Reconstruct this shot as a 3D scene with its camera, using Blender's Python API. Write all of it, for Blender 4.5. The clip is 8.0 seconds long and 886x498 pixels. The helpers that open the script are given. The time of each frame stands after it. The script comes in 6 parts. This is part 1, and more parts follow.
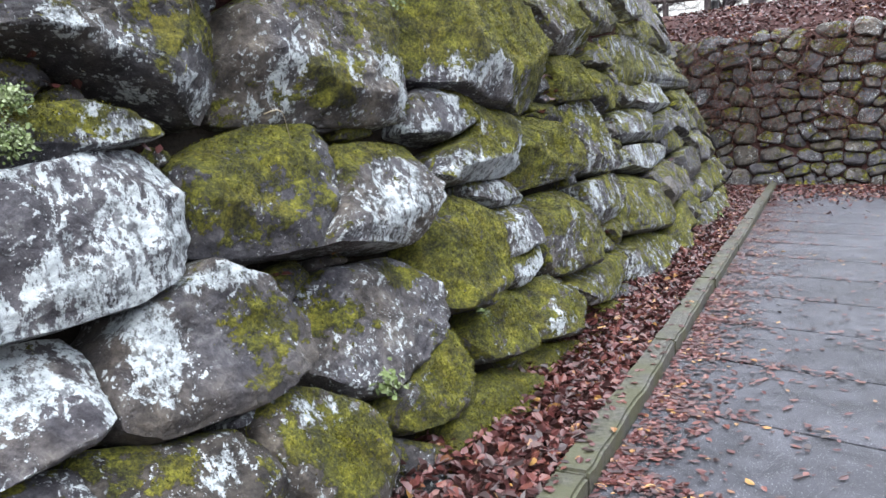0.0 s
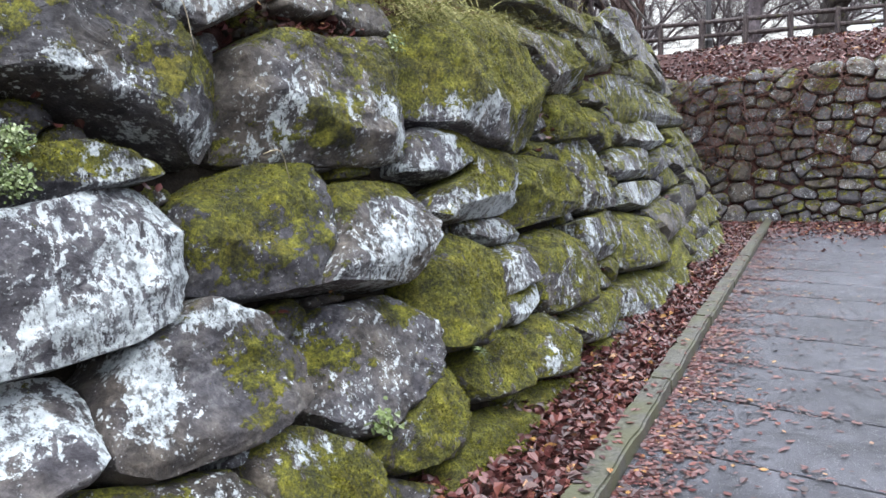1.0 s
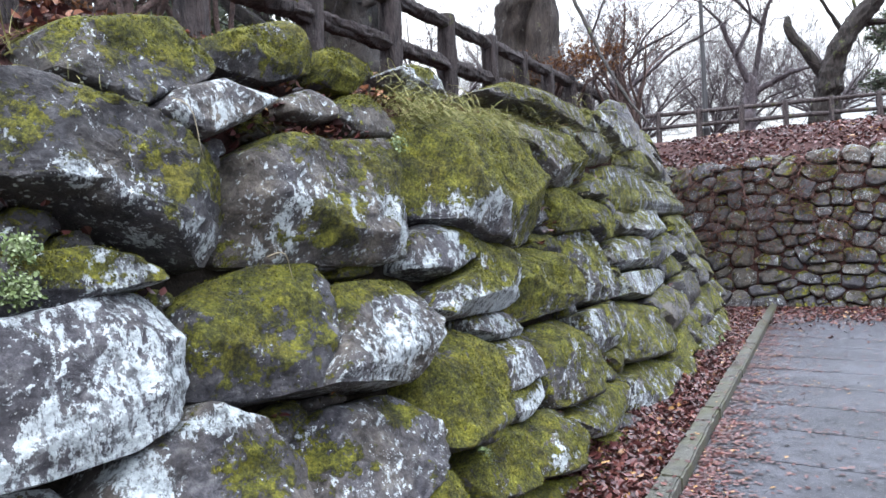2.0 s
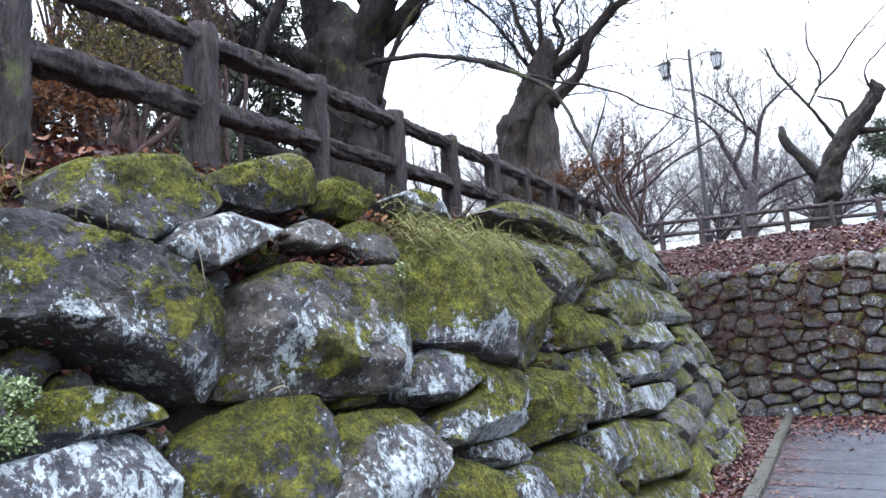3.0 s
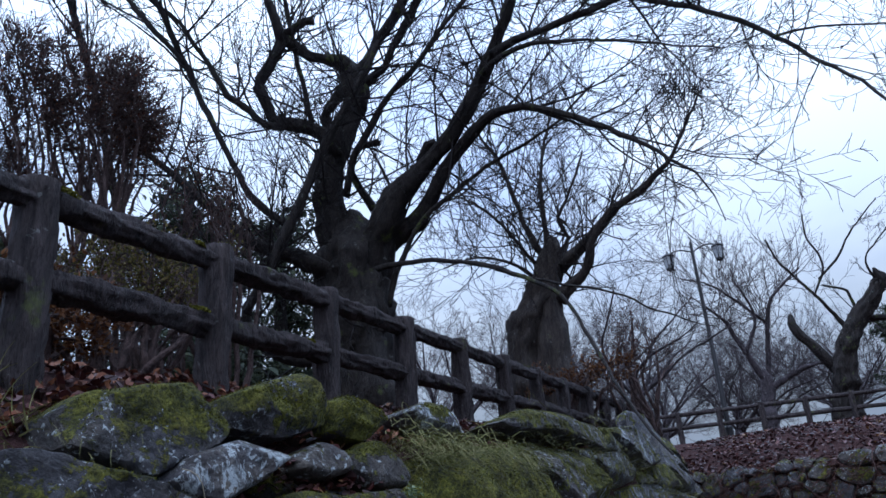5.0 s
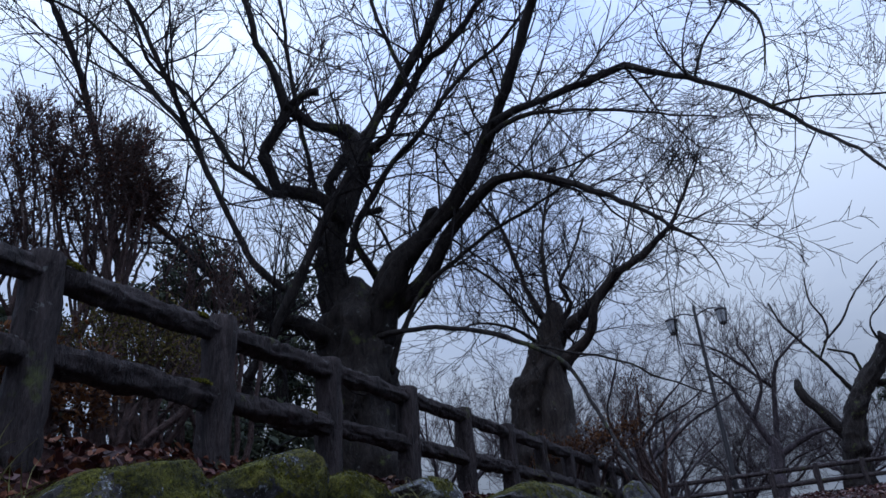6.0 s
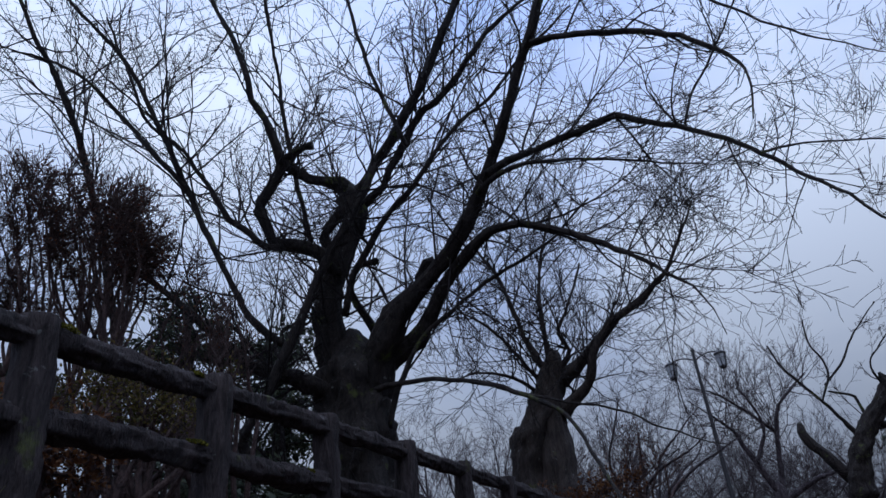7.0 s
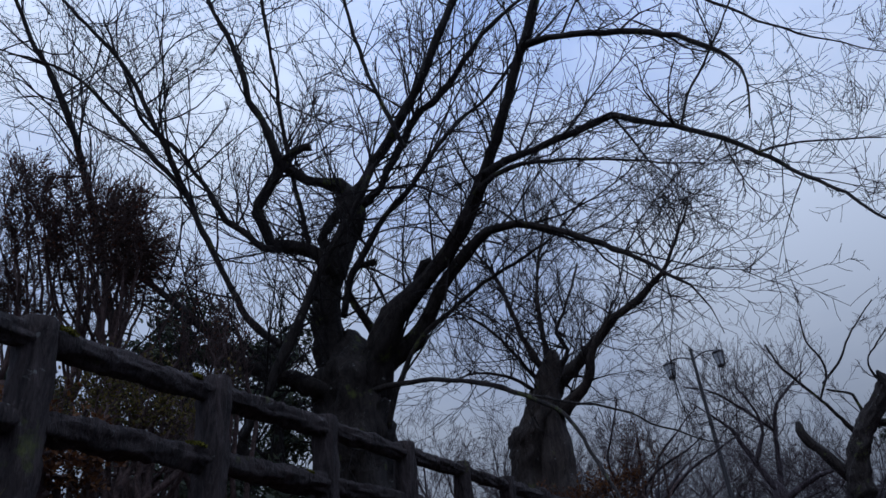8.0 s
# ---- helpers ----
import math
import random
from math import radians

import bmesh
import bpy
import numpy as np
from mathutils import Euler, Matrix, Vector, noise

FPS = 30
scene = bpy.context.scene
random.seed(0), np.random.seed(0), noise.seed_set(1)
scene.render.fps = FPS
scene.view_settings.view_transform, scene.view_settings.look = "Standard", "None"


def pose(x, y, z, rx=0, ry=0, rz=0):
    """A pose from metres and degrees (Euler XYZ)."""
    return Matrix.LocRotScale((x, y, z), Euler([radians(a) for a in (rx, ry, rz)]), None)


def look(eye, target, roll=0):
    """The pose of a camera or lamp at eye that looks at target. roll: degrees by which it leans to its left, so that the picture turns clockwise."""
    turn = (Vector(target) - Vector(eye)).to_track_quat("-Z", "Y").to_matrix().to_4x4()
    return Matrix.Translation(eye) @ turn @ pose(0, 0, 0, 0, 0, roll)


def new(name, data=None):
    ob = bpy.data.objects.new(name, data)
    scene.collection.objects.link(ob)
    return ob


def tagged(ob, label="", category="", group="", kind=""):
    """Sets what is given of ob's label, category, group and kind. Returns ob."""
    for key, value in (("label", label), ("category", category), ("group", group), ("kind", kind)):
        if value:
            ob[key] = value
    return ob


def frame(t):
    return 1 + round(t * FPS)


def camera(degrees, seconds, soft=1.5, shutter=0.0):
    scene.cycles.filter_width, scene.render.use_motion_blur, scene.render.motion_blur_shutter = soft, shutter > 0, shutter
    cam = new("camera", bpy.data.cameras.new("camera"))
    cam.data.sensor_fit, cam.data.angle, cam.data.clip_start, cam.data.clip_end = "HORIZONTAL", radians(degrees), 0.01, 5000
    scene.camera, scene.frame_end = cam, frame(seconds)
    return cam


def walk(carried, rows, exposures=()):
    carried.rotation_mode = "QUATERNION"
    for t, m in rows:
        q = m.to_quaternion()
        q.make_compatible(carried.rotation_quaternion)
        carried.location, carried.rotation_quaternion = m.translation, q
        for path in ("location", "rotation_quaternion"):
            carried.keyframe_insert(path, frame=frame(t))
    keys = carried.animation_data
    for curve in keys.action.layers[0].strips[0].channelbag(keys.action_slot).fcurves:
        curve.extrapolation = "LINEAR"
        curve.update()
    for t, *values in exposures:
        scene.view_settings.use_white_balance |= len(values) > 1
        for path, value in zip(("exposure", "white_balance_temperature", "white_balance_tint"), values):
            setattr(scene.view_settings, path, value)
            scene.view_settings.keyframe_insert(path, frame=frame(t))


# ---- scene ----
cam = camera(59.8, 8.0)
METRES, EYE, TILT, LEAN, TURN = 0.44, 1.5, -9.0, 3.0, 0.0
ROWS = [
    (0.0, 0.0, 0.0, 0.0, 0.0, 0.0, -0.0),
    (0.5, -0.0004, -0.019, 0.0239, -0.22, 0.87, -0.24),
    (1.0, -0.0041, -0.0413, 0.0607, -0.28, 2.43, -0.43),
    (2.5, 0.0141, -0.0686, 0.3159, 0.33, 12.59, 0.16),
    (3.0, 0.0241, -0.061, 0.4159, 0.71, 16.61, 0.58),
    (3.5, 0.037, -0.0439, 0.5118, 1.26, 20.32, 0.85),
    (4.0, 0.0399, -0.0544, 0.5949, 1.37, 23.86, 1.16),
    (4.5, 0.0326, -0.1148, 0.6697, 1.57, 27.52, 1.06),
    (6.0, -0.0059, -0.2169, 0.7942, 1.91, 35.29, 1.14),
    (6.5, 0.0115, -0.2444, 0.8352, 2.06, 37.49, 1.9),
    (7.0, 0.0104, -0.2742, 0.8555, 2.34, 38.82, 2.13),
    (7.5, 0.006, -0.2909, 0.8448, 2.48, 38.74, 2.26),
    (8.0, 0.0112, -0.2956, 0.8441, 2.4, 38.85, 2.45),
]
EXPOSURES = [(0.0, 2.3, 6750, 9), (1.2, 2.3, 6750, 9), (2.5, 2.36, 6150, 9), (3.5, 1.78, 5900, 9), (4.5, 0.8, 5200, 10), (5.8, -0.14, 5300, 12), (6.5, -0.44, 5300, 15), (7.2, -0.6, 5400, 14), (8.0, -0.72, 5350, 14)]
walk(cam, [(t, pose(0, 0, EYE, TILT, LEAN, TURN) @ pose(METRES * x, METRES * y, METRES * z, 90 + pitch, roll, yaw)) for t, x, y, z, yaw, pitch, roll in ROWS],
     exposures=EXPOSURES)

# ---- world, sun ----
SUN_ELEVATION, SUN_ROTATION = radians(48), radians(200)
world = bpy.data.worlds.new("overcast_sky")
scene.world = world
world.use_nodes = True
wn, wl = world.node_tree.nodes, world.node_tree.links
wn.clear()
w_out, w_bg = wn.new("ShaderNodeOutputWorld"), wn.new("ShaderNodeBackground")
w_sky, w_mix, w_noise, w_ramp, w_map, w_tc = (wn.new("ShaderNode" + k) for k in ("TexSky", "MixRGB", "TexNoise", "ValToRGB", "Mapping", "TexCoord"))
w_sky.sky_type, w_sky.sun_disc, w_sky.sun_elevation, w_sky.sun_rotation = "NISHITA", False, SUN_ELEVATION, SUN_ROTATION
w_gain = wn.new("ShaderNodeMixRGB")
w_gain.blend_type = "MULTIPLY"
w_gain.inputs["Fac"].default_value = 1.0
w_gain.inputs["Color2"].default_value = (0.1, 0.1, 0.1, 1)
w_map.inputs["Scale"].default_value = (1.0, 1.0, 2.2)
w_noise.inputs["Scale"].default_value, w_noise.inputs["Detail"].default_value = 1.5, 6
w_ramp.color_ramp.elements[0].position, w_ramp.color_ramp.elements[0].color = 0.36, (0.46, 0.56, 0.80, 1)
w_ramp.color_ramp.elements[1].position, w_ramp.color_ramp.elements[1].color = 0.62, (0.98, 1.02, 1.06, 1)
w_mix.inputs["Fac"].default_value = 0.92
wl.new(w_tc.outputs["Generated"], w_map.inputs["Vector"])
wl.new(w_map.outputs["Vector"], w_noise.inputs["Vector"])
wl.new(w_noise.outputs["Fac"], w_ramp.inputs["Fac"])
wl.new(w_sky.outputs["Color"], w_gain.inputs["Color1"])
wl.new(w_gain.outputs["Color"], w_mix.inputs["Color1"])
wl.new(w_ramp.outputs["Color"], w_mix.inputs["Color2"])
w_sep, w_lum, w_cie = wn.new("ShaderNodeSeparateXYZ"), wn.new("ShaderNodeMapRange"), wn.new("ShaderNodeMixRGB")
w_lum.inputs["From Min"].default_value, w_lum.inputs["From Max"].default_value = 0.14, 0.85
w_lum.inputs["To Min"].default_value, w_lum.inputs["To Max"].default_value = 0.24, 1.56
w_cie.blend_type = "MULTIPLY"
w_cie.inputs["Fac"].default_value = 1.0
wl.new(w_tc.outputs["Generated"], w_sep.inputs["Vector"])
wl.new(w_sep.outputs["Z"], w_lum.inputs["Value"])
wl.new(w_mix.outputs["Color"], w_cie.inputs["Color1"])
wl.new(w_lum.outputs["Result"], w_cie.inputs["Color2"])
wl.new(w_cie.outputs["Color"], w_bg.inputs["Color"])
w_bg.inputs["Strength"].default_value = 1.2
wl.new(w_bg.outputs["Background"], w_out.inputs["Surface"])
sun_data = bpy.data.lights.new("sun", "SUN")
sun_data.energy, sun_data.angle, sun_data.color = 0.5, radians(40), (1.0, 0.97, 0.93)
sun = new("sun", sun_data)
sun.matrix_world = look((-4, -10, 14), (0, 0, 0))


# ---- materials ----
class Mat:
    """A small builder of node materials."""

    def __init__(self, name, rough=0.8, spec=0.3):
        self.m = bpy.data.materials.new(name)
        self.m.use_nodes = True
        self.t = self.m.node_tree
        self.b = self.t.nodes["Principled BSDF"]
        self.b.inputs["Roughness"].default_value = rough
        self.b.inputs["Specular IOR Level"].default_value = spec

    def n(self, kind, **values):
        node = self.t.nodes.new("ShaderNode" + kind)
        for k, v in values.items():
            node.inputs[k.replace("_", " ")].default_value = v
        return node

    def link(self, a, b):
        self.t.links.new(a, b)
        return b

    def coords(self, scale=(1, 1, 1), shift=True):
        tc, mp = self.n("TexCoord"), self.n("Mapping")
        mp.inputs["Scale"].default_value = scale
        self.link(tc.outputs["Object"], mp.inputs["Vector"])
        if shift:
            oi, mul = self.n("ObjectInfo"), self.n("Math")
            mul.operation = "MULTIPLY"
            mul.inputs[1].default_value = 37.0
            self.link(oi.outputs["Random"], mul.inputs[0])
            self.link(mul.outputs[0], mp.inputs["Location"])
        return mp.outputs["Vector"]

    def noise(self, vec, scale, detail=5, rough=0.55, warp=0.0):
        t = self.n("TexNoise", Scale=scale, Detail=detail, Roughness=rough, Distortion=warp)
        self.link(vec, t.inputs["Vector"])
        return t.outputs["Fac"]

    def ramp(self, fac, *stops):
        r = self.n("ValToRGB")
        e = r.color_ramp.elements
        while len(e) < len(stops):
            e.new(0.5)
        for el, (p, c) in zip(e, stops):
            el.position = p
            el.color = (*c, 1) if len(c) == 3 else c
        self.link(fac, r.inputs["Fac"])
        return r.outputs["Color"]

    def math(self, op, a, b=0.0, clamp=False):
        m = self.n("Math")
        m.operation, m.use_clamp = op, clamp
        for i, v in enumerate((a, b)):
            if isinstance(v, (int, float)):
                m.inputs[i].default_value = v
            else:
                self.link(v, m.inputs[i])
        return m.outputs[0]

    def mix(self, fac, a, b, blend="MIX"):
        m = self.n("MixRGB")
        m.blend_type = blend
        for key, v in (("Fac", fac), ("Color1", a), ("Color2", b)):
            if isinstance(v, (int, float)):
                m.inputs[key].default_value = v
            elif isinstance(v, tuple):
                m.inputs[key].default_value = (*v, 1)
            else:
                self.link(v, m.inputs[key])
        return m.outputs["Color"]

    def step(self, value, at, soft):
        """0 below at, 1 above it, over a width of soft."""
        d = self.math("SUBTRACT", value, at)
        return self.math("ADD", self.math("DIVIDE", d, soft), 0.5, clamp=True)

    def finish(self, color, rough=None, height=None, strength=0.5, distance=0.02):
        if isinstance(color, tuple):
            self.b.inputs["Base Color"].default_value = (*color, 1)
        else:
            self.link(color, self.b.inputs["Base Color"])
        if rough is not None:
            self.link(rough, self.b.inputs["Roughness"])
        if height is not None:
            bump = self.n("Bump", Strength=strength, Distance=distance)
            self.link(height, bump.inputs["Height"])
            self.link(bump.outputs["Normal"], self.b.inputs["Normal"])
        return self.m


def stone_material():
    """Weathered wall stone. Its mesh holds the share of moss and of lichen, the tone and the warmth."""
    k = Mat("weathered_stone", 0.75, 0.35)
    v = k.coords()
    shares = []
    for key in ("moss", "lichen", "tone", "warm"):
        at = k.n("Attribute")
        at.attribute_name = key
        shares.append(at.outputs["Fac"])
    moss_share, lichen_share, tone, warm = shares
    big, mid, fine, grit = k.noise(v, 2.4, 5, 0.6), k.noise(v, 9, 7, 0.68, 0.3), k.noise(v, 38, 6, 0.75), k.noise(v, 95, 4, 0.85)
    grain = k.math("ADD", k.math("MULTIPLY", mid, 0.42), k.math("ADD", k.math("MULTIPLY", fine, 0.34), k.math("MULTIPLY", grit, 0.24)))
    grey = k.ramp(grain, (0.40, (0.018, 0.017, 0.021)), (0.485, (0.062, 0.058, 0.067)), (0.53, (0.105, 0.10, 0.108)), (0.61, (0.21, 0.205, 0.205)))
    brown = k.ramp(grain, (0.40, (0.022, 0.018, 0.016)), (0.5, (0.088, 0.074, 0.062)), (0.62, (0.22, 0.19, 0.155)))
    base = k.mix(k.step(big, k.math("SUBTRACT", 0.72, k.math("MULTIPLY", warm, 0.38)), 0.2), grey, brown)
    gain = k.math("ADD", k.math("MULTIPLY", tone, 0.85), 0.46)
    base = k.mix(1.0, base, k.mix(gain, (0, 0, 0), (1, 1, 1)), "MULTIPLY")
    stain = k.step(k.math("ADD", k.math("MULTIPLY", k.noise(v, 6.0, 7, 0.7, 0.6), 0.7), k.math("MULTIPLY", grit, 0.3)), 0.5, 0.09)
    base = k.mix(k.math("MULTIPLY", stain, 0.62), base, k.mix(1.0, base, (0.34, 0.32, 0.36), "MULTIPLY"))
    flecks = k.n("TexVoronoi", Scale=75.0, Randomness=1.0)
    k.link(v, flecks.inputs["Vector"])
    base = k.mix(k.math("MULTIPLY", k.step(0.2, flecks.outputs["Distance"], 0.08), k.step(k.noise(v, 11, 4, 0.7), 0.54, 0.06)), base, (0.32, 0.33, 0.33))
    # lichen: crusts with broken edges and scattered spots, running down the face
    lv = k.coords((1.6, 1.6, 0.7))
    crust = k.math("ADD", k.math("MULTIPLY", k.noise(lv, 4.2, 5, 0.65, 0.5), 1.0), k.math("SUBTRACT", k.math("MULTIPLY", k.noise(lv, 24, 6, 0.75), 0.85), 0.42))
    cut = k.math("SUBTRACT", 0.765, k.math("MULTIPLY", lichen_share, 0.30))
    lichen = k.step(crust, cut, 0.022)
    vor = k.n("TexVoronoi", Scale=30.0, Randomness=1.0)
    k.link(k.mix(0.1, v, k.noise(v, 20, 3)), vor.inputs["Vector"])
    spots = k.math("MULTIPLY", k.step(0.27, vor.outputs["Distance"], 0.07), k.step(k.noise(v, 5.5, 4, 0.65), k.math("SUBTRACT", 0.56, k.math("MULTIPLY", lichen_share, 0.16)), 0.05))
    lichen = k.math("MULTIPLY", k.math("MAXIMUM", lichen, spots), k.step(lichen_share, 0.02, 0.02))
    streak = k.math("ADD", k.math("MULTIPLY", k.noise(k.coords((1.3, 1.3, 0.3)), 17, 6, 0.75), 0.6), k.math("MULTIPLY", fine, 0.4))
    lichen = k.math("MULTIPLY", lichen, k.math("ADD", 0.25, k.math("MULTIPLY", k.step(streak, 0.468, 0.03), 0.75)))
    pale = k.ramp(grain, (0.42, (0.14, 0.15, 0.155)), (0.49, (0.38, 0.415, 0.425)), (0.60, (0.55, 0.59, 0.595)))
    colour = k.mix(lichen, base, pale)
    # moss: cushions, thicker where the stone faces up
    geo, nz = k.n("NewGeometry"), k.n("SeparateXYZ")
    k.link(geo.outputs["Normal"], nz.inputs["Vector"])
    mval = k.math("ADD", k.math("MULTIPLY", k.noise(v, 4.0, 6, 0.65, 0.5), 1.0), k.math("SUBTRACT", k.math("MULTIPLY", k.noise(v, 17, 6, 0.75), 0.9), 0.45))
    mval = k.math("ADD", mval, k.math("MULTIPLY", nz.outputs["Z"], 0.12))
    mcut = k.math("SUBTRACT", 0.70, k.math("MULTIPLY", moss_share, 0.37))
    moss = k.step(mval, mcut, 0.05)
    tuft = k.noise(v, 62, 6, 0.82)
    green = k.ramp(k.math("ADD", k.math("MULTIPLY", tuft, 0.55), k.math("MULTIPLY", mid, 0.45)),
                   (0.40, (0.012, 0.012, 0.003)), (0.48, (0.075, 0.077, 0.009)), (0.55, (0.19, 0.185, 0.018)), (0.64, (0.42, 0.40, 0.05)))
    green = k.mix(k.math("MULTIPLY", k.step(k.noise(v, 6.5, 4, 0.6), 0.54, 0.2), 0.5), green, k.mix(1.0, green, (0.55, 0.42, 0.45), "MULTIPLY"))
    colour = k.mix(moss, colour, green)
    rough = k.math("ADD", k.math("MULTIPLY", moss, 0.25), k.math("ADD", 0.30, k.math("MULTIPLY", fine, 0.4)))
    height = k.math("ADD", k.math("MULTIPLY", mid, 0.9), k.math("ADD", k.math("MULTIPLY", fine, 0.55), k.math("MULTIPLY", grit, 0.16)))
    height = k.math("ADD", height, k.math("MULTIPLY", moss, k.math("ADD", 0.25, k.math("MULTIPLY", tuft, 1.3))))
    return k.finish(colour, rough, height, 1.0, 0.034)


def soil_material(name, dark, light, scale=6.0):
    k = Mat(name, 0.95, 0.1)
    v = k.coords(shift=False)
    a, b = k.noise(v, scale, 6, 0.65), k.noise(v, scale * 9, 4, 0.7)
    c = k.ramp(k.math("ADD", k.math("MULTIPLY", a, 0.6), k.math("MULTIPLY", b, 0.4)), (0.35, dark), (0.68, light))
    return k.finish(c, None, b, 0.8, 0.03)


def asphalt_material():
    k = Mat("wet_road_concrete", 0.4, 0.5)
    v = k.coords(shift=False)
    big, mid, grit = k.noise(v, 0.9, 4), k.noise(v, 5, 6, 0.6), k.noise(v, 140, 3, 0.8)
    c = k.ramp(k.math("ADD", k.math("MULTIPLY", mid, 0.37), k.math("ADD", k.math("MULTIPLY", big, 0.3), k.math("MULTIPLY", grit, 0.33))),
               (0.40, (0.011, 0.011, 0.015)), (0.5, (0.035, 0.035, 0.044)), (0.62, (0.088, 0.088, 0.104)))
    vor = k.n("TexVoronoi", Scale=85.0)
    k.link(v, vor.inputs["Vector"])
    c = k.mix(k.step(0.16, vor.outputs["Distance"], 0.05), c, (0.36, 0.36, 0.37))
    rough = k.math("ADD", 0.32, k.math("MULTIPLY", mid, 0.5))
    return k.finish(c, rough, k.math("ADD", k.math("MULTIPLY", grit, 1.3), k.math("MULTIPLY", mid, 0.3)), 0.8, 0.012)


def kerb_material():
    k = Mat("mossy_kerb_concrete", 0.6, 0.4)
    v = k.coords()
    mid, fine = k.noise(v, 4, 6, 0.6), k.noise(v, 45, 4, 0.7)
    c = k.ramp(fine, (0.36, (0.016, 0.016, 0.012)), (0.64, (0.09, 0.085, 0.07)))
    c = k.mix(k.step(mid, 0.52, 0.16), c, (0.055, 0.055, 0.030))
    return k.finish(c, None, k.math("ADD", mid, fine), 0.6, 0.006)


def bark_material(name, dark, light, moss=0.0, stretch=0.35, scale=9.0):
    k = Mat(name, 0.74, 0.3)
    v = k.coords((1, 1, stretch))
    a, b = k.noise(v, scale, 6, 0.65, 0.6), k.noise(v, scale * 5, 4, 0.7)
    c = k.ramp(k.math("ADD", k.math("MULTIPLY", a, 0.65), k.math("MULTIPLY", b, 0.35)), (0.36, dark), (0.66, light))
    if moss:
        g = k.noise(k.coords(), 3.5, 5, 0.65)
        c = k.mix(k.step(g, 0.74 - 0.3 * moss, 0.1), c, (0.10, 0.115, 0.03))
        pale = k.noise(k.coords(), 13, 4, 0.6)
        c = k.mix(k.math("MULTIPLY", k.step(pale, 0.69, 0.06), 0.5), c, (0.33, 0.34, 0.32))
    return k.finish(c, None, k.math("ADD", a, k.math("MULTIPLY", b, 0.6)), 1.0, 0.05)


def island_material(name, stops, rough=0.6, spec=0.35, through_light=0.0):
    """Leaves and blades: each piece takes its colour by chance from the stops."""
    k = Mat(name, rough, spec)
    geo = k.n("NewGeometry")
    c = k.ramp(geo.outputs["Random Per Island"], *stops)
    v = k.coords(shift=False)
    c = k.mix(k.math("MULTIPLY", k.noise(v, 60, 3), 0.5), c, (0.03, 0.02, 0.015))
    if through_light:
        k.finish(c)
        glow, both = k.n("BsdfTranslucent"), k.n("MixShader", Fac=through_light)
        k.link(c, glow.inputs["Color"])
        k.link(k.b.outputs["BSDF"], both.inputs[1])
        k.link(glow.outputs["BSDF"], both.inputs[2])
        k.link(both.outputs["Shader"], k.t.nodes["Material Output"].inputs["Surface"])
        return k.m
    return k.finish(c)


def plain_material(name, colour, rough=0.5, metal=0.0, spec=0.4):
    k = Mat(name, rough, spec)
    k.b.inputs["Metallic"].default_value = metal
    v = k.coords()
    n = k.noise(v, 25, 4)
    return k.finish(k.mix(k.math("MULTIPLY", n, 0.5), colour, tuple(c * 0.55 for c in colour)), None, n, 0.2, 0.004)


STONE = stone_material()
EARTH = soil_material("dark_earth", (0.008, 0.007, 0.006), (0.035, 0.028, 0.022))
LEAFY_SOIL = soil_material("leaf_covered_soil", (0.02, 0.011, 0.011), (0.095, 0.047, 0.042), 14.0)
ROAD = asphalt_material()
KERB = kerb_material()
LOG = bark_material("dark_imitation_log", (0.007, 0.005, 0.006), (0.10, 0.077, 0.075), 0.2, 0.22, 19.0)
BARK = bark_material("wet_cherry_bark", (0.004, 0.0035, 0.0035), (0.056, 0.044, 0.039), 0.3, 0.3, 13.0)
PALE_BARK = bark_material("grey_cherry_bark", (0.012, 0.009, 0.008), (0.085, 0.066, 0.056), 0.2, 0.16, 13.0)
SHRUB_BARK = bark_material("grey_brown_shrub_bark", (0.03, 0.019, 0.018), (0.17, 0.11, 0.098), 0.0, 0.6, 16.0)
TWIG = bark_material("dark_twig_bark", (0.008, 0.006, 0.006), (0.04, 0.03, 0.03), 0.0, 1.0, 20.0)
# distance haze is put into these lilac-greys: far bark and twigs coloured paler
HAZED_BARK = bark_material("hazed_lilac_bark", (0.02, 0.017, 0.02), (0.115, 0.092, 0.10), 0.1, 0.4, 9.0)
HAZED_TWIG = bark_material("hazed_lilac_twig_bark", (0.045, 0.036, 0.041), (0.125, 0.10, 0.107), 0.0, 1.0, 20.0)
FALLEN = island_material("fallen_cherry_leaves", ((0.0, (0.018, 0.007, 0.008)), (0.4, (0.062, 0.017, 0.018)), (0.7, (0.10, 0.028, 0.027)), (0.95, (0.16, 0.055, 0.042)), (0.995, (0.36, 0.20, 0.06))), 0.36, 0.42)
DRY_LEAF = island_material("dry_brown_leaves", ((0.0, (0.05, 0.018, 0.015)), (0.5, (0.14, 0.052, 0.035)), (1.0, (0.25, 0.11, 0.06))), 0.7, through_light=0.45)
BLADE = island_material("pale_grass_blades", ((0.0, (0.09, 0.10, 0.02)), (0.5, (0.20, 0.20, 0.05)), (1.0, (0.36, 0.33, 0.14))), 0.7)
NEEDLE = island_material("pine_needles", ((0.0, (0.03, 0.045, 0.032)), (0.6, (0.075, 0.10, 0.065)), (1.0, (0.14, 0.16, 0.085))), 0.7, through_light=0.3)
HERB = island_material("small_green_herb_leaves", ((0.0, (0.05, 0.08, 0.02)), (0.6, (0.12, 0.17, 0.05)), (1.0, (0.34, 0.40, 0.24))), 0.6)
IRON = plain_material("dark_painted_iron", (0.05, 0.048, 0.05), 0.5, 0.3)
LAMP_GLASS = plain_material("frosted_lamp_glass", (0.55, 0.58, 0.6), 0.35)


